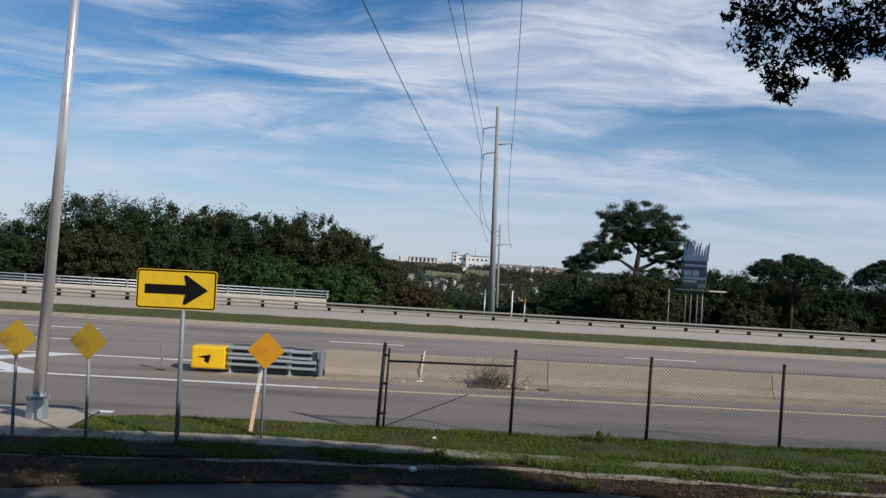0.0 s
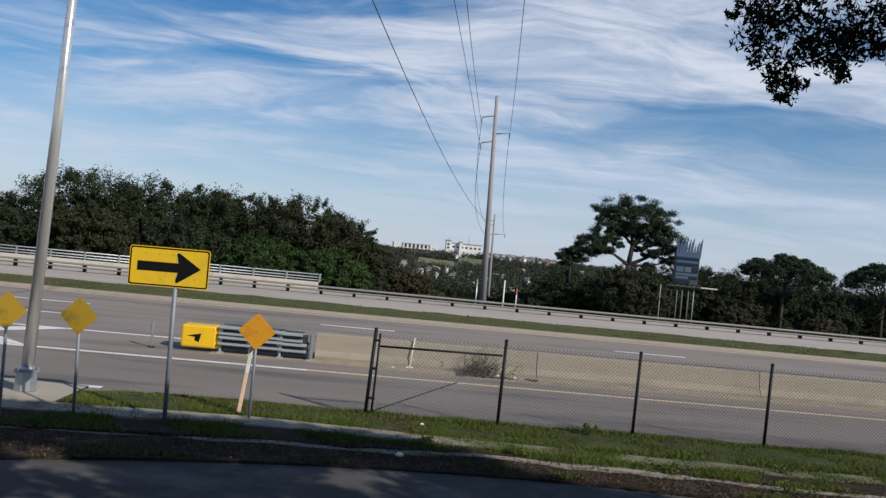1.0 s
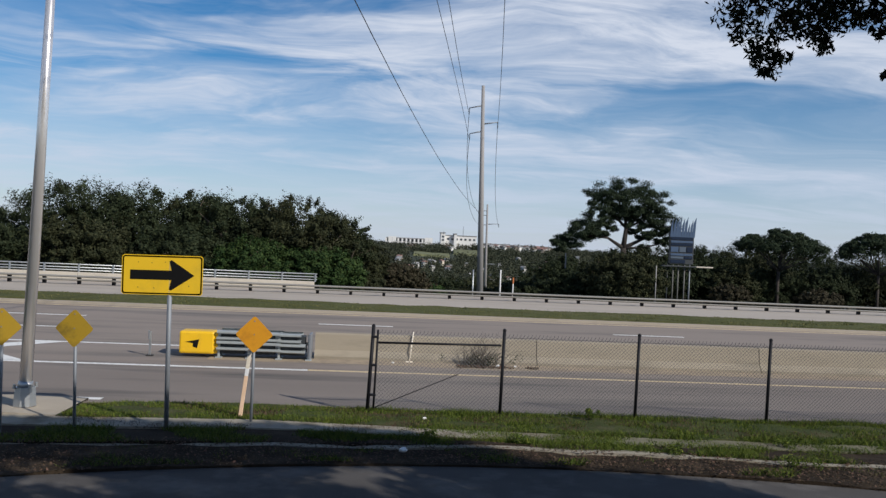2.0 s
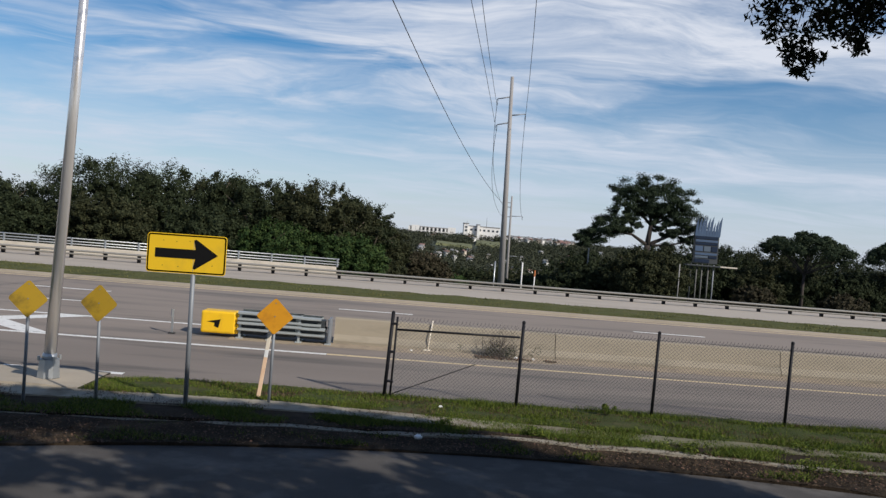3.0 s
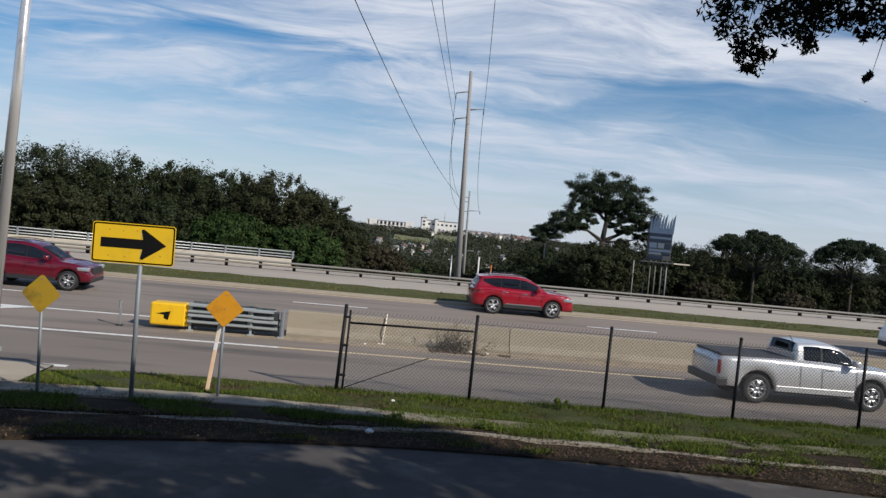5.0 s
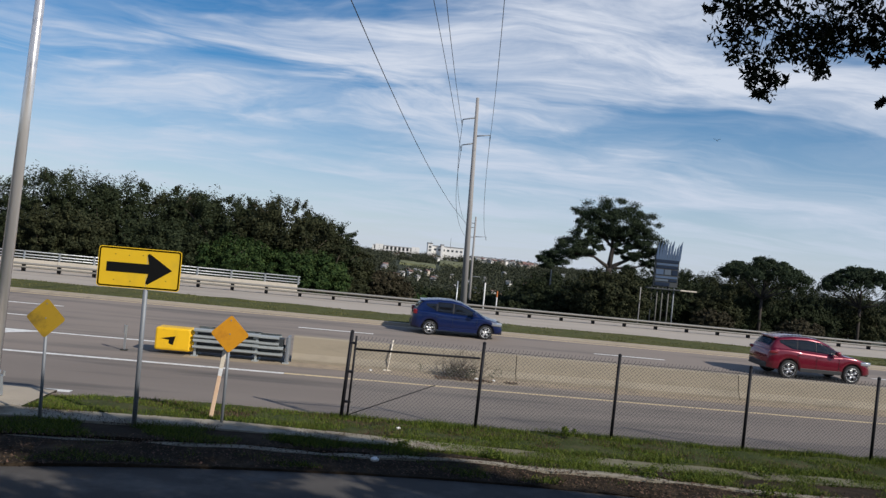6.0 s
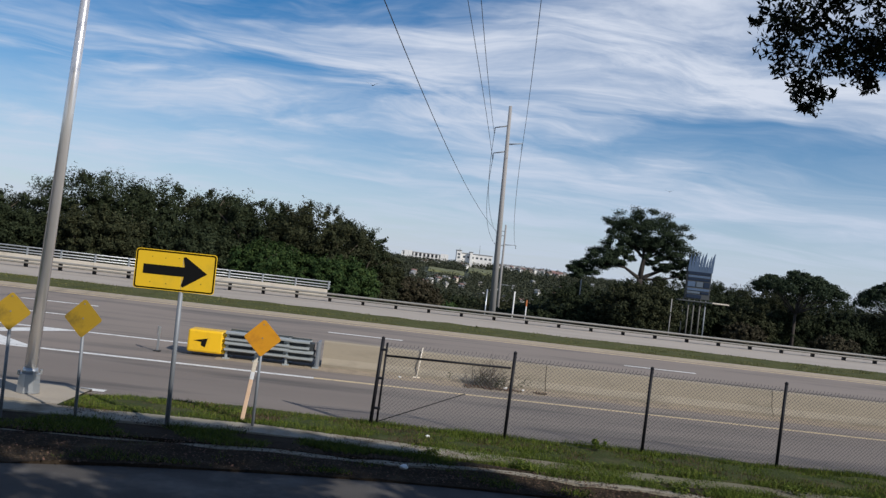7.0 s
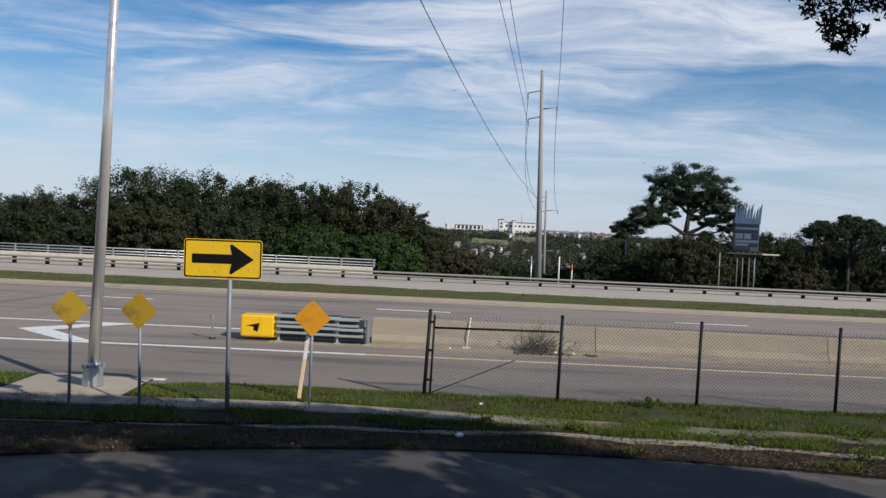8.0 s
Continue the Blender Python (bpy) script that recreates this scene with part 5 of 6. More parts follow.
def balcony_block(x0, x1, y, z, h, bays, tall, label):
    """A white block whose front is cut by deep shaded balcony bays."""
    w = x1 - x0
    t = thing("apartment_building", x0, y, z, label, "building", "buildings on the hilltop")
    # near-black rear wall: the balconies' shade is put into its colour
    bm = bmesh.new()
    box(bm, 0, w, 1.6, 14, -6, h - 0.3)
    part("wall", bm, M["bill_dark"], t, "rear balcony wall coloured dark for shade")
    bm = bmesh.new()
    box(bm, -0.3, w + 0.3, 0.4, 14.3, h - 0.29, h + 0.5)
    part("roof", bm, M["roof_grey"], t)
    for k in range(bays + 1):
        xx = w * k / bays
        wide = 1.9 if k in tall else 0.85
        bm = bmesh.new()
        box(bm, xx - wide, xx + wide, 0, 1.59, -6, h + (1.3 if k in tall else -0.35))
        part("pier", bm, M["wall_white"], t)
    for zz in (0.6, 3.4):
        bm = bmesh.new()
        box(bm, 0, w, 0.3, 1.58, zz - 0.35, zz + 0.35)
        part("balcony", bm, M["wall_white"], t)


balcony_block(0.5, 44, 800, 2.9, 7.2, 11, (1, 2, 10, 11), "long white apartment block with shaded balconies")
apartment(73, 812, 9.4, 35, 5.2, "long pale institutional building on the hilltop")
apartment(56.5, 806, 8.2, 4.5, 8.6, "white corner tower on the hilltop")
apartment(69, 808, 8.0, 2.6, 8.2, "narrow stair tower on the hilltop")
apartment(112, 815, 4.5, 22, 3.4, "pale flat-roofed building on the ridge")
apartment(134, 818, 4.0, 12, 3.2, "low pale building on the ridge")


def mast(x, y, z, h):
    t = thing("radio_mast", x, y, z, "thin lattice mast on the hilltop", "mast", "masts on the hilltop")
    bm = bmesh.new()
    tube(bm, (0, 0, 0), (0, 0, h), 0.35, 0.15, n=6)
    part("mast", bm, M["galv_dark"], t)


mast(77, 812, 14, 10.5), mast(57, 806, 16, 3.5)


# ---- oaks over the street beside and behind the camera ----
def shade_edge(x):
    """Where the oaks' shade ends on the ground."""
    return float(np.interp(x, (-30, -5, -1.3, 0.6, 1.5, 2.3, 3.2, 5.2, 6.1, 6.5, 6.7, 7.2, 8.5, 10), (16.3, 16.25, 16.25, 15.9, 15.3, 14.4, 14.0, 13.6, 13.1, 12.3, 11.5, 11.0, 10.2, 9)))


def live_oak(seed, x, y, x0, x1, count, label):
    rng = np.random.default_rng(seed)
    gz = land_z(x, y)
    o = np.array([x, y, gz])
    t = thing("live_oak", x, y, gz, label, "tree", "oaks beside the street")
    cs, rs = [], []
    while len(cs) < count:
        gx = rng.uniform(x0, x1)
        gy = rng.uniform(0.0, shade_edge(gx) - 0.45) if len(cs) % 3 else shade_edge(gx) - rng.uniform(0.4, 1.4)
        z = rng.uniform(7.6, 12.4)
        p = np.array([gx + 1.12 * z, gy - 0.98 * z, z])
        if p[1] > 0.5 and z < 5.0 + 0.42 * p[1]:
            continue
        if gy < shade_edge(gx) - 1.6 and noise.noise((gx * 0.9, gy * 1.5, 4.0)) > 0.13:
            continue
        cs.append(p)
        rs.append(rng.uniform(0.34, 0.66))
    v, f = leaves(rng, [c - o for c in cs], rs, 110, 0.13, slim=0.5)
    raw("crown", v, f, M["near_leaf"], t)
    fork = Vector((0.1, 0.2, 3.2))
    bm = bmesh.new()
    tube(bm, (0, 0, -0.3), fork, 0.40, 0.31, n=12)
    part("trunk", bm, M["bark"], t, smooth=True)
    for k in range(9):
        bm = bmesh.new()
        tip = Vector(cs[int(len(cs) * k / 9)] - o)
        mid = fork.lerp(tip, 0.5) + Vector((0, 0, 0.8))
        tube(bm, fork, mid, 0.17, 0.11, n=8)
        tube(bm, mid, tip, 0.11, 0.04, n=7)
        part("limb", bm, M["bark"], t, smooth=True)
    return t, o


live_oak(13, 13.5, -3.0, -4.5, 9.0, 900, "large live oak shading the street")
live_oak(14, -1.0, -5.0, -22, -4.5, 1000, "broad live oak shading the street")

# sprays that hang in front: x, height, radius
SPRAYS = [(3.0, 6.1, 0.17), (3.23, 6.08, 0.19), (3.07, 5.83, 0.17), (3.22, 5.7, 0.17), (3.28, 5.58, 0.12), (3.36, 5.51, 0.11), (3.32, 5.43, 0.05), (3.52, 6.04, 0.24), (3.49, 5.88, 0.12), (3.78, 6.07, 0.24), (3.78, 5.81, 0.17),
          (3.85, 5.7, 0.11), (4.04, 6.15, 0.22), (4.0, 5.97, 0.12), (4.28, 6.18, 0.22), (4.24, 5.95, 0.11), (4.39, 5.84, 0.08), (2.79, 6.14, 0.07), (4.58, 6.11, 0.29), (4.84, 6.15, 0.29), (4.45, 5.49, 0.04)]
UPPER = [(3.12, 6.44, 0.29), (3.58, 6.5, 0.29), (4.1, 6.61, 0.29), (4.63, 6.63, 0.34), (3.34, 6.87, 0.39), (4.06, 7.02, 0.39), (4.9, 6.9, 0.4)]


def overhanging_limb():
    rng = np.random.default_rng(15)
    o = np.array([9.0, 3.2, 0.0])
    t = thing("oak_tree", 9.0, 3.2, land_z(9.0, 3.2), "oak whose dark leafy branch hangs over the street", "tree", "oaks beside the street")
    gz = land_z(9.0, 3.2)
    o[2] = gz
    bm = bmesh.new()
    fork = Vector((-0.4, 0.5, 6.4 - gz))
    tube(bm, (0, 0, -0.3), fork, 0.26, 0.17, n=12)
    part("trunk", bm, M["bark"], t, smooth=True)
    bm = bmesh.new()
    knee = Vector((5.2, 6.7, 7.5)) - Vector(o)
    tube(bm, fork, knee, 0.12, 0.06, n=8)
    tube(bm, knee, Vector((3.2, 7.0, 6.7)) - Vector(o), 0.05, 0.012, n=7)
    part("limb", bm, M["bark"], t, smooth=True)
    for name, spots in (("drooping_spray", SPRAYS), ("upper_foliage", UPPER)):
        cs, rs = [], []
        for px, pz, r in spots:
            for _ in range(max(2, int(260 * r * r) + 3)):
                d = rng.normal(size=3) * r * np.array([0.45, 0.9, 0.45])
                cs.append(np.array([px, 7.0, pz]) + d - o)
                rs.append(min(0.10, r * rng.uniform(0.4, 0.75)))
        v, f = leaves(rng, cs, rs, 24, 0.037, slim=0.34, out=0.2)
        raw(name, v, f, M["near_leaf"], t)
    twigs = bmesh.new()
    for px, pz, r in SPRAYS:
        tube(twigs, Vector((px + 0.12, 7.0, pz + 0.5)) - Vector(o), Vector((px, 7.0, pz - 0.3 * r)) - Vector(o), 0.006, 0.002, n=4)
    part("brushwood", twigs, M["bark"], t)


overhanging_limb()


# ---- grass, litter and weeds ----
def blades(name, seed, n, x0, x1, lo, hi, zf, h, w, material, label, patch=0.0, lean=0.5):
    rng = np.random.default_rng(seed)
    V = np.zeros((n * 3, 3))
    k = 0
    while k < n:
        x = rng.uniform(x0, x1)
        a, b = lo(x), hi(x)
        y = rng.uniform(a, b)
        if patch and noise.noise((x * 0.8, y * 1.3, seed)) < patch - 0.5 + rng.uniform(-0.15, 0.15):
            continue
        hh = h * rng.uniform(0.4, 1.3) * (1 + 0.5 * noise.noise((x * 1.5, y * 1.5, 2.0)))
        t = rng.uniform(0, 2 * math.pi)
        dx, dy = math.cos(t) * w, math.sin(t) * w
        z = zf(x, y)
        lx, ly = rng.normal(size=2) * hh * lean
        V[3 * k:3 * k + 3] = ((x - dx, y - dy, z - 0.02), (x + dx, y + dy, z - 0.02), (x + lx, y + ly, z + hh))
        k += 1
    ob = raw(name, V, np.arange(n * 3).reshape(n, 3), material)
    tagged(ob, label, "grass", kind="stuff")


path_hi = path_far
blades("verge_grass", 3, 52000, -6.3, 19, path_hi, lambda x: verge_far(x) + 0.05, lambda x, y: 0.06, 0.05, 0.008, M["grass"], "uneven sunlit grass along the fence", 0.28)
blades("verge_edge_grass", 4, 9000, -6.3, 19, lambda x: path_hi(x) - 0.06, lambda x: path_hi(x) + 0.3, lambda x, y: 0.06, 0.07, 0.008, M["grass"], "ragged grass creeping over the path", 0.4, 0.9)
blades("fence_foot_grass", 6, 9000, -0.5, 19, lambda x: 17.6, lambda x: 18.05, lambda x, y: 0.06, 0.10, 0.008, M["grass"], "taller grass at the foot of the fence", 0.45)
blades("turf_grass", 5, 26000, -14, 14, lambda x: kerb_line(x) + 0.15, lambda x: path_near(x) + 0.05, lambda x, y: 0.03, 0.075, 0.008, M["grass"], "thin patchy grass beside the path", 0.5, 0.9)
blades("dry_verge_grass", 8, 14000, -6.3, 19, path_hi, verge_far, lambda x, y: 0.06, 0.045, 0.010, M["drygrass"], "dry straw among the verge grass", 0.45, 1.2)
blades("far_verge_grass", 9, 8000, -22, -9.1, path_hi, lambda x: 18.4, lambda x, y: 0.06, 0.08, 0.009, M["grass"], "rough grass beyond the lamp", 0.4)
blades("median_blades", 10, 26000, -32, 36, lambda x: 37.1, lambda x: 40.35, lambda x, y: road_z(y) + 0.13, 0.06, 0.022, M["median_grass"], "mown grass on the median", 0.3)
blades("street_edge_weeds", 11, 5000, -8, 12, lambda x: street_edge(x) + 0.1, kerb_line, lambda x, y: -0.03, 0.06, 0.009, M["grass"], "sparse weeds in the dirt strip", 0.68, 0.9)


blades("path_grass", 12, 14000, 0.4, 15, lambda x: path_near(x) - 0.05, lambda x: path_far(x) + 0.05, lambda x, y: 0.045, 0.05, 0.009, M["grass"], "grass invading the weathered path", 0.44, 1.0)
blades("path_straw", 13, 5000, -9, 15, lambda x: path_near(x) - 0.1, lambda x: path_far(x) + 0.1, lambda x, y: 0.05, 0.03, 0.010, M["drygrass"], "dry straw strewn over the path", 0.58, 1.5)


def litter():
    rng = np.random.default_rng(31)
    n = 9000
    V, F = np.zeros((n * 4, 3)), np.arange(n * 4).reshape(n, 4)
    for k in range(n):
        x = rng.uniform(-9, 13)
        a, b = street_edge(x) - 0.12, kerb_line(x) + 0.35
        y = a + (b - a) * rng.uniform()
        s, t = rng.uniform(0.012, 0.032), rng.uniform(0, 6.3)
        z = -0.05 + 0.05 * (y - a) + 0.03
        c, d = math.cos(t) * s, math.sin(t) * s
        V[4 * k:4 * k + 4] = ((x - c, y - d, z), (x + d * .6, y - c * .6, z + rng.uniform(0, .02)), (x + c, y + d, z + rng.uniform(0, .025)), (x - d * .6, y + c * .6, z + .004))
    tagged(raw("leaf_litter", V, F, M["drygrass"]), "brown fallen leaves and grit along the kerb", "leaf litter", kind="stuff")


litter()


def weed(seed, x, y, z, r, h, material, label, n=70, size=0.022):
    rng = np.random.default_rng(seed)
    t = thing("weed", x, y, z, label, "weed", "weeds along the kerb")
    cs = [(rng.normal() * r * 0.5, rng.normal() * r * 0.5, h * rng.uniform(0.25, 0.8)) for _ in range(7)]
    v, f = leaves(rng, cs, [r * 0.4] * 7, n, size, slim=0.5)
    tagged(raw("leafage", v, f, material, t), kind="stuff")
    bm = bmesh.new()
    for c in cs:
        tube(bm, (0, 0, -0.03), c, 0.006, 0.003, n=4)
    part("stem", bm, M["twig"], t)


weed(1, 2.75, 15.35, 0.02, 0.26, 0.16, M["grass"], "low leafy weed clump by the kerb")
weed(2, 5.55, 14.85, 0.0, 0.30, 0.20, M["grass"], "low green weed clump in the dirt")
weed(3, 7.6, 14.3, 0.0, 0.26, 0.18, M["grass"], "bushy weed at the street edge")
weed(4, 4.6, 17.55, 0.06, 0.14, 0.26, M["grass"], "taller weed against the fence")
weed(5, 8.2, 15.6, 0.02, 0.30, 0.15, M["grass"], "spreading weed beside the path")
weed(6, 0.9, 15.55, 0.02, 0.25, 0.12, M["grass"], "small weed beside the path")


def dead_bush():
    rng = np.random.default_rng(17)
    t = thing("dead_bush", 3.0, 25.15, 0.06, "tangled dry bush growing against the barrier", "bush")
    bm = bmesh.new()
    for _ in range(130):
        a, l = rng.uniform(0, 6.3), rng.uniform(0.3, 1.15)
        b = Vector((rng.normal() * 0.24, -0.12 * rng.uniform(), 0))
        m = b + Vector((math.cos(a) * l * 0.36 + 0.1 * l, -abs(math.sin(a)) * 0.18 * l, l * 0.55))
        e = m + Vector((rng.normal() * 0.25, -abs(rng.normal()) * 0.06, l * rng.uniform(-0.25, 0.5)))
        tube(bm, b, m, 0.010, 0.007, n=3, caps=False)
        tube(bm, m, e, 0.007, 0.003, n=3, caps=False)
    part("brushwood", bm, M["twig"], t)
    cs = [(rng.normal() * 0.5, -0.15 - 0.15 * rng.uniform(), rng.uniform(0.05, 0.35)) for _ in range(12)]
    v, f = leaves(rng, cs, [0.14] * 12, 45, 0.022)
    tagged(raw("leafage", v, f, M["oak_leaf_b"], t), kind="stuff")
    cs = [(rng.normal() * 0.9, -0.25 - 0.3 * rng.uniform(), 0.03) for _ in range(26)]
    v, f = leaves(rng, cs, [0.12] * 26, 30, 0.03, flat=0.25)
    tagged(raw("leaf_debris", v, f, M["drygrass"], t), kind="stuff")


dead_bush()


def scrap(x, y, z, s, label):
    rng = random.Random(x)
    bm = bmesh.new()
    bmesh.ops.create_icosphere(bm, subdivisions=2, radius=s, matrix=Matrix.Diagonal((1, 0.7, 0.5, 1)))
    for v in bm.verts:
        v.co *= rng.uniform(0.75, 1.2)
    ob = part("paper_scrap", bm, M["paper"])
    ob.matrix_basis = pose(x, y, z + s * 0.4, 0, 0, 40)
    tagged(ob, label, "litter")


scrap(0.45, 14.62, 0.0, 0.085, "crumpled white paper lying in the dirt")
scrap(0.95, 17.1, 0.07, 0.05, "small white scrap in the grass")
scrap(3.6, 24.95, 0.08, 0.07, "pale scrap lying by the barrier")
scrap(4.15, 25.0, 0.08, 0.05, "small pale scrap near the dead bush")
scrap(0.35, 25.0, 0.08, 0.045, "small pale scrap beside the stake")


# ---- vehicles ----
def smooth_curve(keys, n=3):
    xs = np.linspace(keys[0][0], keys[-1][0], 160)
    zs = np.interp(xs, [k[0] for k in keys], [k[1] for k in keys])
    for _ in range(n):
        zs[1:-1] = (zs[:-2] + 2 * zs[1:-1] + zs[2:]) / 4
    return lambda x: float(np.interp(x, xs, zs))


def vehicle(name, label, S):
    """A vehicle that faces +x, its wheels on z = 0."""
    t = thing(name, 0, 0, 0, label, "car" if name != "pickup_truck" else "pickup truck", "passing vehicles")
    L, W, r = S["L"], S["W"], S["r"]
    hw = W / 2
    axles = S["axles"]
    deck = smooth_curve(S["deck"], 3)
    roof = smooth_curve(S["roof"], 4)
    sill = S["sill"]
    ra = r + S.get("arch_gap", 0.055)

    def plan(x):
        u = abs(2 * x / L)
        return hw * (1 - 0.035 * u ** 3 - 0.13 * max(0, (u - 0.86) / 0.14) ** 2)

    def bottom(x):
        z = sill + 0.05 * max(0, (abs(2 * x / L) - 0.8) / 0.2)
        for a in axles:
            if abs(x - a) < ra:
                z = max(z, r + math.sqrt(ra * ra - (x - a) ** 2))
        return z

    # body shell
    n = 130
    bm = bmesh.new()
    rings = []
    for i in range(n + 1):
        x = -L / 2 + L * i / n
        w, zb, zt = plan(x), bottom(x), deck(x)
        zb = min(zb, zt - 0.09)
        h = zt - zb
        half = [(0.93 * w, zb), (0.985 * w, zb + 0.10 * h), (w, zb + 0.40 * h), (0.985 * w, zb + 0.62 * h), (0.975 * w, zb + 0.82 * h), (0.94 * w, zt - 0.03 * h), (0.86 * w, zt), (0.45 * w, zt + 0.018), (0, zt + 0.024)]
        pts = [(-y, z) for y, z in half] + [(y, z) for y, z in half[::-1][1:]]
        rings.append([bm.verts.new((x, y, z)) for y, z in pts])
    for a, b in zip(rings, rings[1:]):
        for k in range(len(a) - 1):
            bm.faces.new((a[k], a[k + 1], b[k + 1], b[k]))
    bm.faces.new(rings[0]), bm.faces.new(rings[-1])
    part("body", bm, M[S["paint"]], t, smooth=True)
    # floor pan fills the arches with shade
    bm = bmesh.new()
    box(bm, -L / 2 + 0.12, L / 2 - 0.14, -hw * 0.80, hw * 0.80, sill - 0.02, min(r * 2.0, deck(0) - 0.15), 0.03)
    part("floor_pan", bm, M["trim"], t)
    # lower cladding along the sill
    for s in (-1, 1):
        bm = bmesh.new()
        box(bm, axles[0] + ra + 0.02, axles[1] - ra - 0.02, s * hw * 0.985 - 0.02, s * hw * 0.985 + 0.02, sill - 0.03, sill + 0.12, 0.012)
        part("sill", bm, M["trim"] if S.get("clad", True) else M[S["paint"]], t)
    if S.get("arches"):
        for a in axles:
            for s in (-1, 1):
                bm = bmesh.new()
                for k in range(14):
                    c0, c1 = math.pi * k / 14, math.pi * (k + 1) / 14
                    tube(bm, (a + (ra + 0.02) * math.cos(c0), s * (plan(a) - 0.02), r + (ra + 0.02) * math.sin(c0)), (a + (ra + 0.02) * math.cos(c1), s * (plan(a) - 0.02), r + (ra + 0.02) * math.sin(c1)), 0.035, n=6)
                part("arch_trim", bm, M["trim"], t, smooth=True)
    # cabin
    x0, x1 = S["cab"]

    def side(x, s, off=0.0):
        """A place on the cabin's side: s 0 at the belt, 1 at the roof's edge."""
        w, zt = plan(x), deck(x)
        h = max(0.0, roof(x) - zt)
        y = np.interp(s, (0, 0.55, 0.9, 1.0), (0.885, 0.825, 0.755, 0.70)) * w
        return (x, y + off, zt + h * s)

    m = 70
    bm = bmesh.new()
    rings = []
    for i in range(m + 1):
        x = x0 + (x1 - x0) * i / m
        w = plan(x)
        zr = max(roof(x), deck(x) + 0.002)
        half = [side(x, s)[1:] for s in (0, 0.3, 0.55, 0.75, 0.9, 0.97, 1.0)] + [(0.62 * w, zr + 0.015), (0.35 * w, zr + 0.03), (0, zr + 0.036)]
        pts = [(-y, z) for y, z in half] + [(y, z) for y, z in half[::-1][1:]]
        rings.append([bm.verts.new((x, y, z)) for y, z in pts])
    for a, b in zip(rings, rings[1:]):
        for k in range(len(a) - 1):
            bm.faces.new((a[k], a[k + 1], b[k + 1], b[k]))
    bm.faces.new(rings[0]), bm.faces.new(rings[-1])
    part("cabin", bm, M[S.get("roof_paint", S["paint"])], t, smooth=True)

    def sheet(rows):
        b = bmesh.new()
        vs = [[b.verts.new(p) for p in row] for row in rows]
        for p, q in zip(vs, vs[1:]):
            for k in range(len(p) - 1):
                b.faces.new((p[k], p[k + 1], q[k + 1], q[k]))
        bmesh.ops.solidify(b, geom=b.faces[:], thickness=0.004)
        return b

    lo, hi = S["windows"][0][0], S["windows"][-1][1]

    def glazing(x, q, top):
        """Side glass tapers to a point at the tail and behind the mirror."""
        u = min(1.0, max(0.0, (x - lo) / 0.55))
        if S.get("taper"):
            low = 0.06 + 0.50 * (1 - u) ** 1.3
        else:
            low = 0.06
        return side(x, low + (top - low) * q, 0.009)

    for a, b, top in S["windows"]:
        for s in (-1, 1):
            rows = []
            for i in range(15):
                x = a + (b - a) * i / 14
                rows.append([(p[0], p[1] * s, p[2]) for p in (glazing(x, q, top) for q in (0, 0.3, 0.6, 0.82, 1))])
            part("side_window", sheet(rows), M["glass"], t, smooth=True)
    for (_, a, ta), (b, _, tb) in zip(S["windows"], S["windows"][1:]):
        for s in (-1, 1):
            rows = [[(p[0], p[1] * s, p[2]) for p in (glazing(x, q, min(ta, tb)) for q in (0, 0.3, 0.6, 0.82, 1))] for x in (a + 0.004, (a + b) / 2, b - 0.004)]
            part("door_pillar", sheet(rows), M["trim"], t, smooth=True)
    for nm, (a, b) in (("windscreen", S["screen"]), ("rear_window", S["backlight"])):
        rows = []
        for i in range(13):
            x = a + (b - a) * i / 12
            w = plan(x)
            rows.append([(x, k * w, roof(x) + 0.010 + np.interp(abs(k), (0, 0.35, 0.66), (0.036, 0.03, 0.010)) + 0.004) for k in (-0.64, -0.35, 0, 0.35, 0.64)])
        part(nm, sheet(rows), M["glass"], t, smooth=True)
    # door seams, handles, mirrors
    for s in (-1, 1):
        for dx in S["seams"]:
            bm = bmesh.new()
            zt = deck(dx)
            box(bm, dx - 0.002, dx + 0.002, s * hw * 0.995 - 0.012, s * hw * 0.995 + 0.002, sill + 0.10, zt - 0.10)
            part("door_seam", bm, M["trim"], t)
        for dx in S["handles"]:
            bm = bmesh.new()
            zt = deck(dx)
            box(bm, dx - 0.11, dx + 0.11, s * hw * 0.985 - 0.02, s * hw * 0.985 + 0.045, zt - 0.17, zt - 0.13, 0.012)
            part("door_handle", bm, M["chrome" if S.get("chrome") else S["paint"]], t)
        bm = bmesh.new()
        mx = S["mirror"]
        box(bm, mx - 0.08, mx + 0.10, s * (hw + 0.10) - 0.11, s * (hw + 0.10) + 0.09, deck(mx) + 0.03, deck(mx) + 0.20, 0.04)
        part("wing_mirror", bm, M[S["paint"]], t, smooth=True)
        # lamps wrap the corners
        lx = L / 2 - 0.30
        bm = bmesh.new()
        box(bm, lx - 0.16, L / 2 - 0.035, s * plan(lx) * 0.90 - 0.10, s * plan(lx) * 0.90 + 0.085, S["lampz"] - 0.07, S["lampz"] + 0.07, 0.03)
        part("head_lamp", bm, M["lamp_clear"], t, smooth=True)
        bm = bmesh.new()
        tz0, tz1, tl = S["tail"]
        box(bm, -L / 2 + 0.015, -L / 2 + tl, s * plan(-L / 2 + tl) * 0.93 - 0.10, s * plan(-L / 2 + tl) * 0.955 + 0.035, tz0, tz1, 0.025)
        part("tail_lamp", bm, M["lamp_red"], t, smooth=True)
    bm = bmesh.new()
    big = S.get("wrap")
    box(bm, L / 2 - 0.10, L / 2 + 0.012, -hw * (0.66 if big else 0.52), hw * (0.66 if big else 0.52), S["lampz"] - (0.26 if big else 0.22), S["lampz"] + (0.09 if big else 0.04), 0.02)
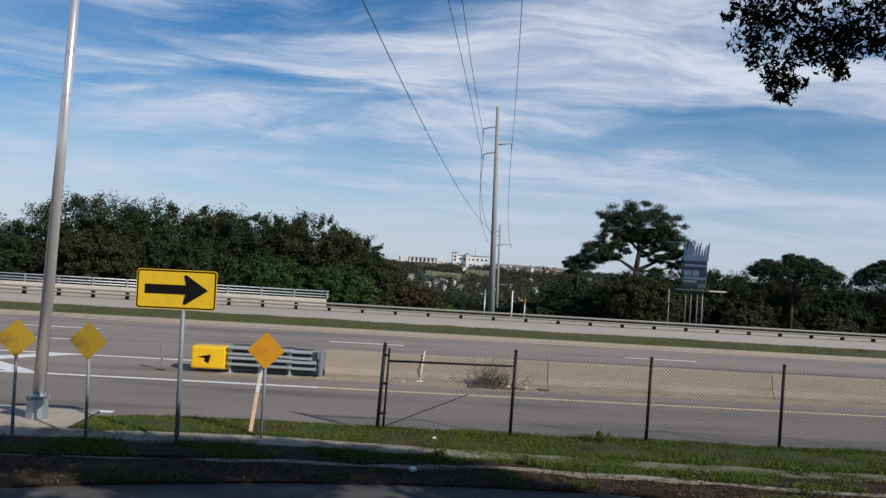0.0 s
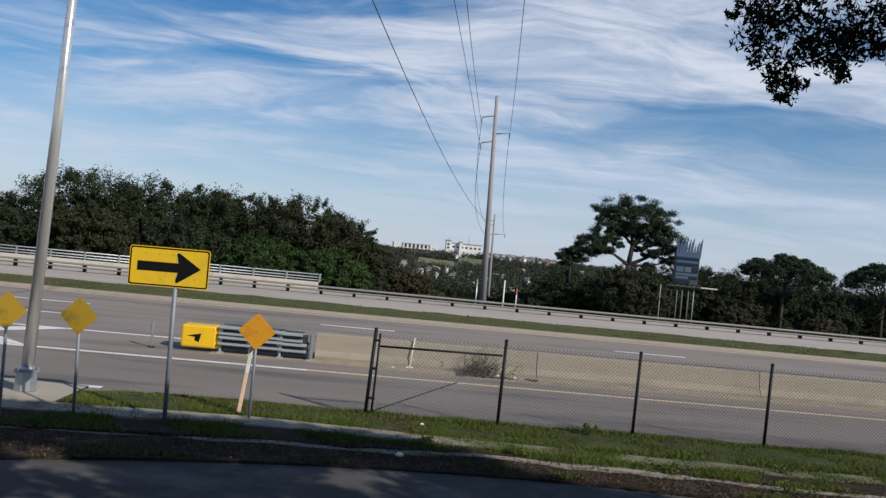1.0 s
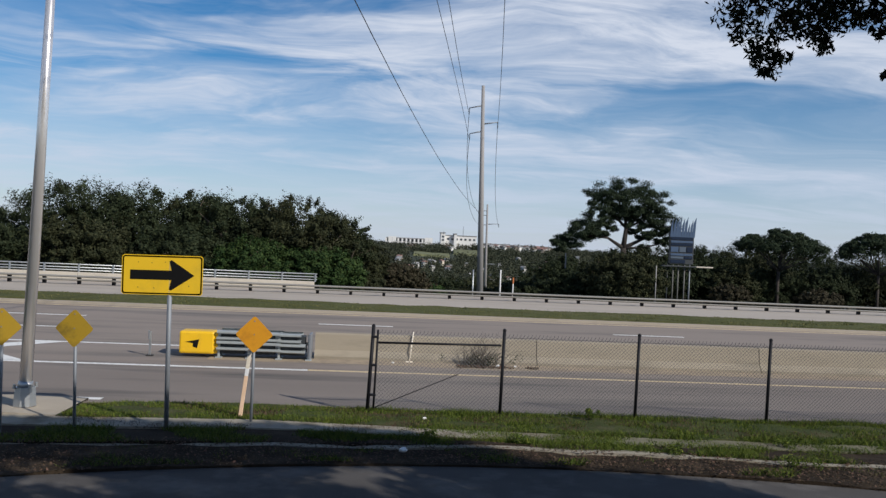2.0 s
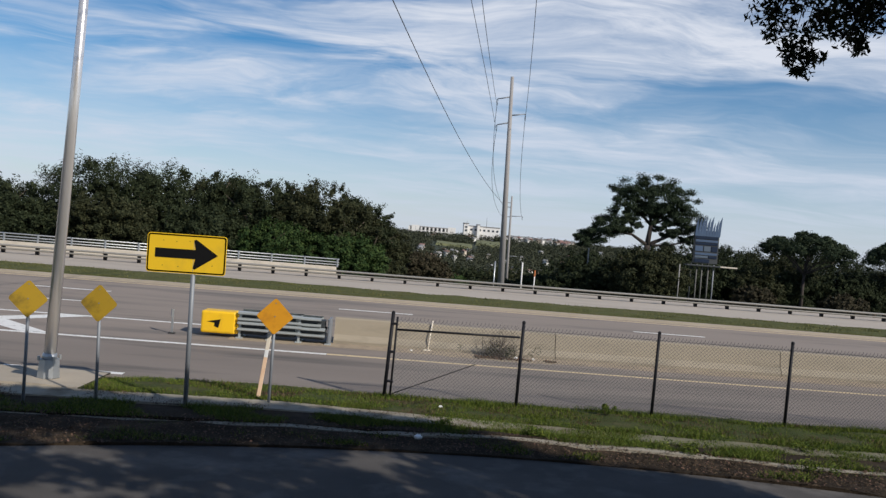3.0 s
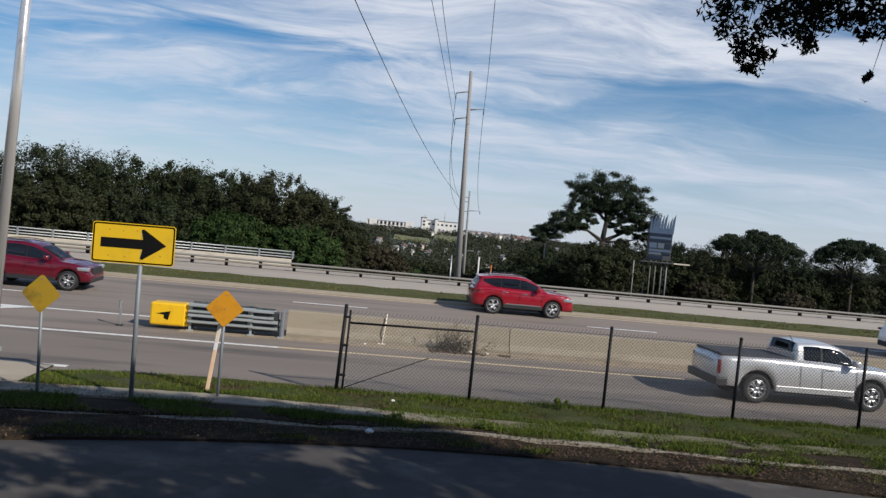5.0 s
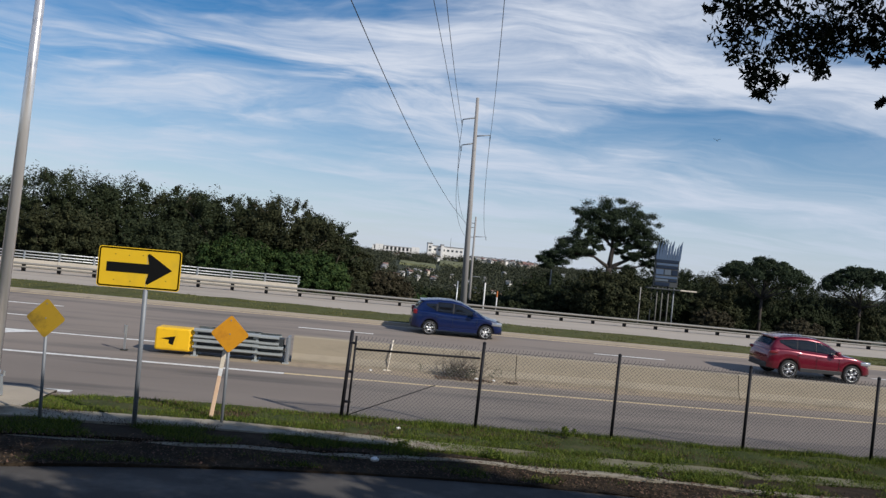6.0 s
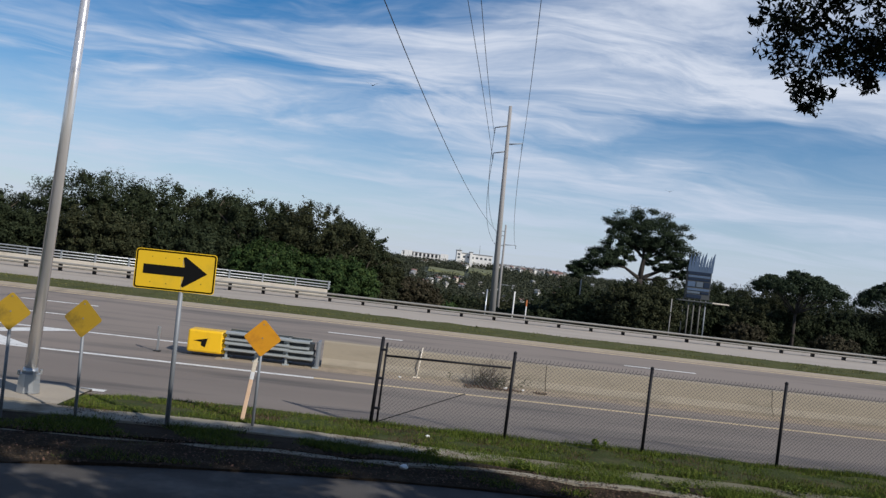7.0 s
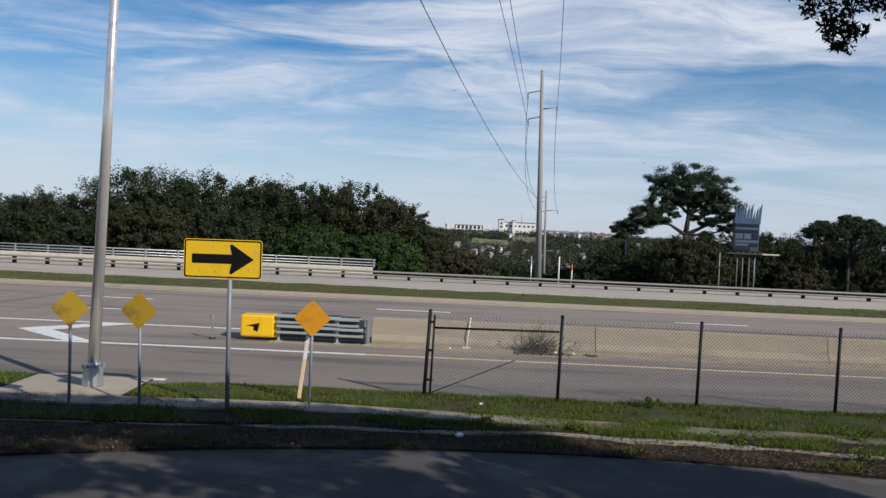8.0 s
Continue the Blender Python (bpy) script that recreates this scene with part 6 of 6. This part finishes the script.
    part("grille", bm, M["trim"], t)
    bm = bmesh.new()
    box(bm, L / 2 - 0.14, L / 2 + 0.02, -hw * 0.78, hw * 0.78, sill - 0.02, sill + 0.14, 0.03)
    part("front_bumper", bm, M["trim"], t)
    bm = bmesh.new()
    wide = 1.0 if S.get("wrap") else 0.80
    box(bm, -L / 2 - (0.05 if S.get("wrap") else 0.03), -L / 2 + (0.28 if S.get("wrap") else 0.12), -hw * wide, hw * wide, sill - 0.0, sill + 0.22, 0.03)
    part("rear_bumper", bm, M["trim"], t)
    if S.get("wrap"):  # short whip aerial and a dark rocker under the doors
        bm = bmesh.new()
        tube(bm, (-0.30, -hw * 0.3, roof(-0.3) + 0.02), (-0.42, -hw * 0.3, roof(-0.3) + 0.17), 0.010, n=6)
        part("aerial", bm, M["trim"], t)
        for s in (-1, 1):
            bm = bmesh.new()
            box(bm, axles[0] + ra + 0.04, axles[1] - ra - 0.04, s * hw * 0.93 - 0.03, s * hw * 0.93 + 0.03, sill - 0.09, sill - 0.031, 0.012)
            part("rocker", bm, M["trim"], t)
    if S.get("chrome") and S.get("rails"):  # bright strip low on the doors
        for s in (-1, 1):
            bm = bmesh.new()
            box(bm, axles[0] + ra + 0.10, axles[1] - ra - 0.08, s * hw * 1.0 - 0.008, s * hw * 1.0 + 0.014, sill + 0.125, sill + 0.165, 0.006)
            part("sill_strip", bm, M["chrome"], t, "bright chrome sill strip")
    if S.get("rails"):
        for s in (-1, 1):
            bm = bmesh.new()
            a, b = S["rails"]
            for i in range(10):
                xa, xb = a + (b - a) * i / 10, a + (b - a) * (i + 1) / 10
                tube(bm, (xa, s * hw * 0.63, roof(xa) + 0.055), (xb, s * hw * 0.63, roof(xb) + 0.055), 0.018, n=6)
            part("roof_rail", bm, M["trim"], t, smooth=True)
    if S.get("spoiler"):
        bm = bmesh.new()
        xs = S["spoiler"]
        box(bm, xs - 0.16, xs + 0.12, -hw * 0.62, hw * 0.62, roof(xs) - 0.01, roof(xs) + 0.05, 0.02)
        part("spoiler", bm, M["trim" if S.get("roof_paint") else S["paint"]], t)
    if S.get("bed"):
        a, b = S["bed"]
        bm = bmesh.new()
        box(bm, a, b, -hw * 0.86, hw * 0.86, deck((a + b) / 2) - 0.02, deck((a + b) / 2) + 0.05, 0.02)
        part("bed_cover", bm, M["bed"], t, "dark soft cover over the cargo bed")
    # wheels
    bm = bmesh.new()
    prof = [(0.60, -0.105), (0.93, -0.11), (0.985, -0.085), (1.0, -0.04), (1.0, 0.04), (0.985, 0.085), (0.93, 0.11), (0.60, 0.105)]
    seg = 36
    rg = [[bm.verts.new((r * q * math.cos(2 * math.pi * k / seg), yy, r * q * math.sin(2 * math.pi * k / seg))) for q, yy in prof] for k in range(seg)]
    for k in range(seg):
        a, b = rg[k], rg[(k + 1) % seg]
        for j in range(len(prof)):
            jj = (j + 1) % len(prof)
            bm.faces.new((a[j], a[jj], b[jj], b[j]))
    tyre_me = mesh_of("tyre", bm, M["tyre"], True)
    bm = bmesh.new()
    rr = r * S.get("rim", 0.70)
    nsp = S.get("spokes", 5)
    for k in range(nsp):
        a = 2 * math.pi * k / nsp
        for da in (-0.11, 0.11):
            c, s_ = math.cos(a + da), math.sin(a + da)
            tube(bm, (0.05 * c, -0.085, 0.05 * s_), (rr * 0.97 * math.cos(a + da * 1.7), -0.085, rr * 0.97 * math.sin(a + da * 1.7)), 0.024, 0.020, n=5)
    for k in range(30):
        a0, a1 = 2 * math.pi * k / 30, 2 * math.pi * (k + 1) / 30
        tube(bm, (rr * math.cos(a0), -0.092, rr * math.sin(a0)), (rr * math.cos(a1), -0.092, rr * math.sin(a1)), 0.020, n=5, caps=False)
    tube(bm, (0, -0.05, 0), (0, -0.108, 0), 0.07, 0.055, n=12)
    rim_me = mesh_of("rim", bm, M[S.get("rim_paint", "rim")], True)
    bm = bmesh.new()
    tube(bm, (0, -0.045, 0), (0, 0.08, 0), r * 0.66, n=24)
    hub_me = mesh_of("hub", bm, M["hub"])
    wheels = []
    for a in axles:
        for s in (-1, 1):
            wl = new("wheel", tyre_me)
            wl.parent = t
            wl.matrix_basis = pose(a, s * (hw - 0.125), r, 0, 0, 0 if s < 0 else 180)
            for nm, me in (("rim", rim_me), ("hub", hub_me)):
                o = new(nm, me)
                o.parent = wl
            wheels.append((wl, a, s))
    t["spokes"] = nsp
    return t, wheels, r, nsp


M["dark_rim"] = mat("smoked_alloy_rim", (0.16, 0.16, 0.17), 0.3, metal=0.8, vary=0.1, bump=0)
M["bed"] = mat("dark_bed_cover", (0.035, 0.037, 0.045), 0.7, vary=0.2, scale=3, fine=40, bump=0.1)

PICKUP = dict(L=5.4, W=1.89, r=0.385, axles=(-1.56, 1.74), sill=0.40, paint="p_silver", rim=0.62, spokes=6,
              deck=[(-2.70, 0.98), (-2.66, 1.19), (-0.75, 1.22), (0.3, 1.19), (1.35, 1.14), (1.6, 1.13), (2.3, 1.10), (2.52, 1.06), (2.65, 0.95), (2.70, 0.76)],
              arch_gap=0.10, roof=[(-0.50, 1.18), (-0.46, 1.58), (-0.42, 1.645), (0.05, 1.675), (0.55, 1.67), (0.80, 1.61), (1.58, 1.12)], wrap=True, cab=(-0.49, 1.58),
              windows=[(-0.26, 0.22, 0.86), (0.30, 1.16, 0.84)], screen=(0.90, 1.50), backlight=(-0.48, -0.41), seams=(-0.36, 0.26, 1.26), handles=(0.46,), mirror=1.12, lampz=0.88, tail=(0.72, 1.08, 0.10),
              bed=(-2.62, -0.52), clad=False, chrome=True)
SUV_WHITE = dict(rim_paint="dark_rim", arches=True, taper=True, L=4.66, W=1.86, r=0.37, axles=(-1.36, 1.40), sill=0.36, paint="p_white", spokes=5,
                 deck=[(-2.33, 0.78), (-2.28, 1.05), (-2.1, 1.20), (-1.5, 1.19), (-0.6, 1.13), (0.6, 1.08), (0.95, 1.06), (1.6, 1.03), (2.05, 0.98), (2.24, 0.91), (2.33, 0.72)],
                 roof=[(-2.24, 1.16), (-2.02, 1.40), (-1.80, 1.55), (-1.1, 1.63), (-0.3, 1.645), (0.1, 1.60), (0.45, 1.47), (1.14, 1.05)], cab=(-2.24, 1.14),
                 windows=[(-1.80, -0.91, 0.84), (-0.88, -0.09, 0.84), (-0.06, 0.78, 0.84)], screen=(0.36, 1.06), backlight=(-2.20, -1.84), seams=(-0.92, -0.08, 0.84), handles=(-0.72, 0.12), mirror=0.62, lampz=0.84, tail=(1.0, 1.10, 0.35),
                 rails=(-1.6, 0.0), spoiler=-1.86)
SEDAN = dict(rim_paint="dark_rim", taper=True, L=4.65, W=1.80, r=0.33, axles=(-1.33, 1.37), sill=0.30, paint="p_white", spokes=5, clad=False,
             deck=[(-2.32, 0.70), (-2.27, 0.95), (-1.6, 1.03), (-1.0, 0.98), (0.5, 0.93), (0.95, 0.93), (1.6, 0.87), (2.05, 0.76), (2.26, 0.66), (2.32, 0.52)],
             roof=[(-1.85, 1.0), (-1.35, 1.22), (-0.85, 1.39), (-0.3, 1.435), (0.05, 1.42), (0.4, 1.32), (1.22, 0.92)], cab=(-1.85, 1.22),
             windows=[(-1.36, -0.36, 0.80), (-0.33, 0.80, 0.82)], screen=(0.28, 1.14), backlight=(-1.72, -0.98), seams=(-0.98, -0.38, 0.85), handles=(-0.78, -0.12), mirror=0.60, lampz=0.68, tail=(0.80, 0.94, 0.32))
SUV_RED = dict(taper=True, L=4.77, W=1.88, r=0.375, axles=(-1.38, 1.40), sill=0.35, paint="p_red", spokes=5,
               deck=[(-2.38, 0.80), (-2.33, 1.05), (-2.15, 1.17), (-1.4, 1.16), (0.7, 1.09), (1.0, 1.08), (1.7, 1.05), (2.12, 1.0), (2.30, 0.92), (2.38, 0.72)],
               roof=[(-2.28, 1.14), (-2.08, 1.42), (-1.90, 1.56), (-1.2, 1.645), (-0.35, 1.66), (0.12, 1.61), (0.48, 1.47), (1.18, 1.07)], cab=(-2.28, 1.18),
               windows=[(-1.90, -1.09, 0.82), (-1.05, -0.20, 0.84), (-0.16, 0.80, 0.84)], screen=(0.38, 1.10), backlight=(-2.24, -1.96), seams=(-1.06, -0.18, 0.88), handles=(-0.85, 0.06), mirror=0.66, lampz=0.84, tail=(0.96, 1.08, 0.35),
               rails=(-1.7, 0.05), spoiler=-1.94, chrome=True)
SUV_RUBY = dict(SUV_RED, L=4.52, W=1.84, r=0.37, axles=(-1.30, 1.39), paint="p_ruby", chrome=False,
                deck=[(-2.26, 0.82), (-2.20, 1.05), (-2.0, 1.18), (-1.2, 1.15), (0.6, 1.06), (0.95, 1.07), (1.6, 1.02), (2.0, 0.92), (2.2, 0.79), (2.26, 0.58)],
                roof=[(-2.16, 1.15), (-1.95, 1.43), (-1.75, 1.57), (-1.1, 1.645), (-0.45, 1.655), (0.0, 1.60), (0.38, 1.45), (1.14, 1.05)], cab=(-2.16, 1.14),
                windows=[(-1.76, -1.02, 0.82), (-0.98, -0.20, 0.84), (-0.16, 0.76, 0.84)], screen=(0.30, 1.06), backlight=(-2.12, -1.82), seams=(-1.0, -0.18, 0.82), handles=(-0.80, 0.04), mirror=0.60, spoiler=-1.80, rails=(-1.6, -0.1))
for key in ("deck", "roof"):
    SUV_RUBY[key] = [(x * 0.945, z) for x, z in SUV_RUBY[key]]
SUV_RUBY.update(L=4.27, axles=(-1.27, 1.36), cab=(-2.04, 1.077), windows=[(x0 * 0.945, x1 * 0.945, q) for x0, x1, q in SUV_RUBY["windows"]],
                screen=(0.285, 1.0), backlight=(-2.0, -1.72), seams=(-0.95, -0.17, 0.775), spoiler=-1.70)
HATCH_BLUE = dict(taper=True, L=4.10, W=1.72, r=0.305, axles=(-1.24, 1.30), sill=0.27, paint="p_blue", spokes=5, clad=False,
                  deck=[(-2.05, 0.72), (-2.0, 0.95), (-1.8, 1.02), (-0.8, 0.97), (0.6, 0.92), (0.95, 0.92), (1.5, 0.84), (1.85, 0.74), (2.0, 0.64), (2.05, 0.50)],
                  roof=[(-1.95, 1.0), (-1.72, 1.28), (-1.5, 1.42), (-0.9, 1.485), (-0.3, 1.49), (0.15, 1.42), (0.5, 1.27), (1.26, 0.9)], cab=(-1.95, 1.26),
                  windows=[(-1.45, -1.0, 0.72), (-0.92, -0.25, 0.85), (-0.17, 0.82, 0.84)], screen=(0.42, 1.18), backlight=(-1.9, -1.6), seams=(-0.95, -0.21, 0.88), handles=(-0.78, -0.02), mirror=0.70, lampz=0.68, tail=(0.86, 1.06, 0.18), spoiler=-1.55)



def squeeze(S, k):
    """The same vehicle with all its lengths scaled."""
    S = dict(S, L=S["L"] * k)
    for key in ("deck", "roof"):
        S[key] = [(x * k, z) for x, z in S[key]]
    S["windows"] = [(a * k, b * k, q) for a, b, q in S["windows"]]
    for key in ("axles", "cab", "screen", "backlight", "seams", "handles", "rails", "bed"):
        if key in S:
            S[key] = tuple(x * k for x in S[key])
    for key in ("mirror", "spoiler"):
        if key in S:
            S[key] = S[key] * k
    return S


FLEET = [
    ("pickup_truck", "silver pickup truck with a dark covered bed", squeeze(PICKUP, 0.972), 21.42, 4.2, -6.555, 24.15),
    ("suv", "white SUV with black roof rails and dark windows", squeeze(SUV_WHITE, 0.955), 32.1, 4.2, 5.62, 24.0),
    ("sedan", "white four-door sedan with tinted windows", SEDAN, 29.2, 4.2, 3.05, 28.7),
    ("suv", "bright red SUV with chrome trim and dark windows", squeeze(SUV_RED, 0.94), 35.75, 4.5, -4.14, 22.6),
    ("suv", "dark ruby red SUV with dark tailgate glass", SUV_RUBY, 31.95, 5.8, 13.4, 23.5),
    ("hatchback", "deep blue compact hatchback with silver wheels", squeeze(HATCH_BLUE, 0.945), 35.4, 5.8, -0.85, 23.9),
]
CARS = [(vehicle(n, lb, S), y, t0, x0, v) for n, lb, S, y, t0, x0, v in FLEET]


# ---- birds ----
def bird(label):
    t = thing("bird", 0, 0, 0, label, "bird", "birds in the sky")
    bm = bmesh.new()
    bmesh.ops.create_icosphere(bm, subdivisions=2, radius=0.045, matrix=Matrix.Diagonal((2.8, 0.8, 0.8, 1)))
    part("body", bm, M["bill_dark"], t, smooth=True)
    for s in (-1, 1):
        bm = bmesh.new()
        a = [(0.10, 0.04), (0.13, 0.32), (0.04, 0.74), (-0.03, 0.70), (-0.07, 0.3), (-0.10, 0.04)]
        a = [(x * 0.6, y * 0.6) for x, y in a]
        vs = [bm.verts.new((x, s * y, 0.55 * y - 0.75 * max(0, y - 0.35))) for x, y in a]
        bm.faces.new(vs)
        bmesh.ops.solidify(bm, geom=bm.faces[:], thickness=0.015)
        part("wing", bm, M["bill_dark"], t)
    bm = bmesh.new()
    prism(bm, [(-0.11, 0.0), (-0.27, 0.02), (-0.27, -0.01)], -0.035, 0.035)
    part("tail", bm, M["bill_dark"], t)
    return t


BIRDS = [bird("dark bird gliding high over the trees"), bird("dark bird flapping high over the road"), bird("small dark bird far off over the woods")]


# how far each vehicle runs ahead of or behind its even pace: seconds, metres
UNEVEN = [((4.5, 0), (4.7, -0.75), (5.2, -0.5)), ((3.5, -0.42), (4.0, 0), (4.5, 0), (4.7, -0.84), (5.3, 0)), ((4.5, 0), (4.7, -0.9), (5.3, 0)),
          ((4.5, 0), (4.7, -0.8), (5.4, 0)), ((4.7, -8.2), (5.0, -6.6), (5.5, -2.1), (5.8, 0)), ((4.7, 0.87), (5.8, 0.87), (6.0, 0))]
TIMES = sorted({k * 0.25 for k in range(33)} | {4.6, 4.7, 5.8, 5.9})


def motions():
    for ((car, wheels, r, nsp), y, t0, x0, v), lag in zip(CARS, UNEVEN):
        z = road_z(y)
        tilt = 2.0 if y > 23 else 0.0
        xs = [(t, x0 + v * (t - t0) + float(np.interp(t, [q[0] for q in lag], [q[1] for q in lag]))) for t in TIMES]
        if car["label"].startswith("bright red"):  # gathers speed as it leaves
            xs = [(t, x + max(0.0, t - 4.7) ** 1.5 * 2.4) for t, x in xs]
        walk(car, [(t, pose(x, y, z, tilt, 0, 0)) for t, x in xs])
        speed = v
        seen = [t for t, x in xs if -45 < x < 45]
        f0, f1 = frame(max(0, min(seen))), frame(min(8, max(seen)))
        sym = 360 / nsp
        step = (math.degrees(speed / FPS / r)) % sym
        for wl, a, s in wheels:
            rows = []
            for fr in range(f0, f1 + 1):
                ang = step * (fr - f0)
                m = pose(a, s * (wl.location.y * s), r, 0, 0, 0 if s < 0 else 180) @ pose(0, 0, 0, 0, ang * (1 if s < 0 else -1), 0)
                rows.append(((fr - 1) / FPS, m))
            head = [(0.0, rows[0][1])] if f0 > 1 else []
            tail = [(8.0, rows[-1][1])] if f1 < frame(8) else []
            walk(wl, head + rows + tail)
    walk(BIRDS[0], [(t, pose(*p, 0, rr, 75)) for t, p, rr in BIRD_A])
    walk(BIRDS[1], [(t, pose(*p, 0, rr, 260)) for t, p, rr in BIRD_B])
    walk(BIRDS[2], [(t, pose(*p, 0, rr, 240)) for t, p, rr in BIRD_C])


BIRD_A = [(0, (-10, 60, 60), 10), (3.9, (28.6, 55, 22.0), 10), (4.2, (31.6, 55, 18.1), 14), (4.5, (32.0, 55, 15.25), 5), (4.7, (32.5, 55, 15.3), -8), (5.8, (44, 58, 19), 0), (8.0, (70, 70, 30), 0)]
BIRD_B = [(0, (-50, 80, 48), 0), (6.3, (-7.0, 58, 21), 0), (7.0, (-3.3, 55, 14.95), 10), (7.2, (-2.5, 55, 13.8), -8), (7.6, (-1.0, 70, 15.0), 6), (8.0, (0.5, 95, 20), 0)]
BIRD_C = [(0, (70, 90, 30), 0), (5.0, (38.0, 85, 24), 4), (5.8, (31.8, 72, 17.8), 8), (6.0, (30.2, 72, 16.8), -6), (7.0, (26.0, 81, 13.4), 6), (8.0, (24, 100, 13), 0)]
motions()
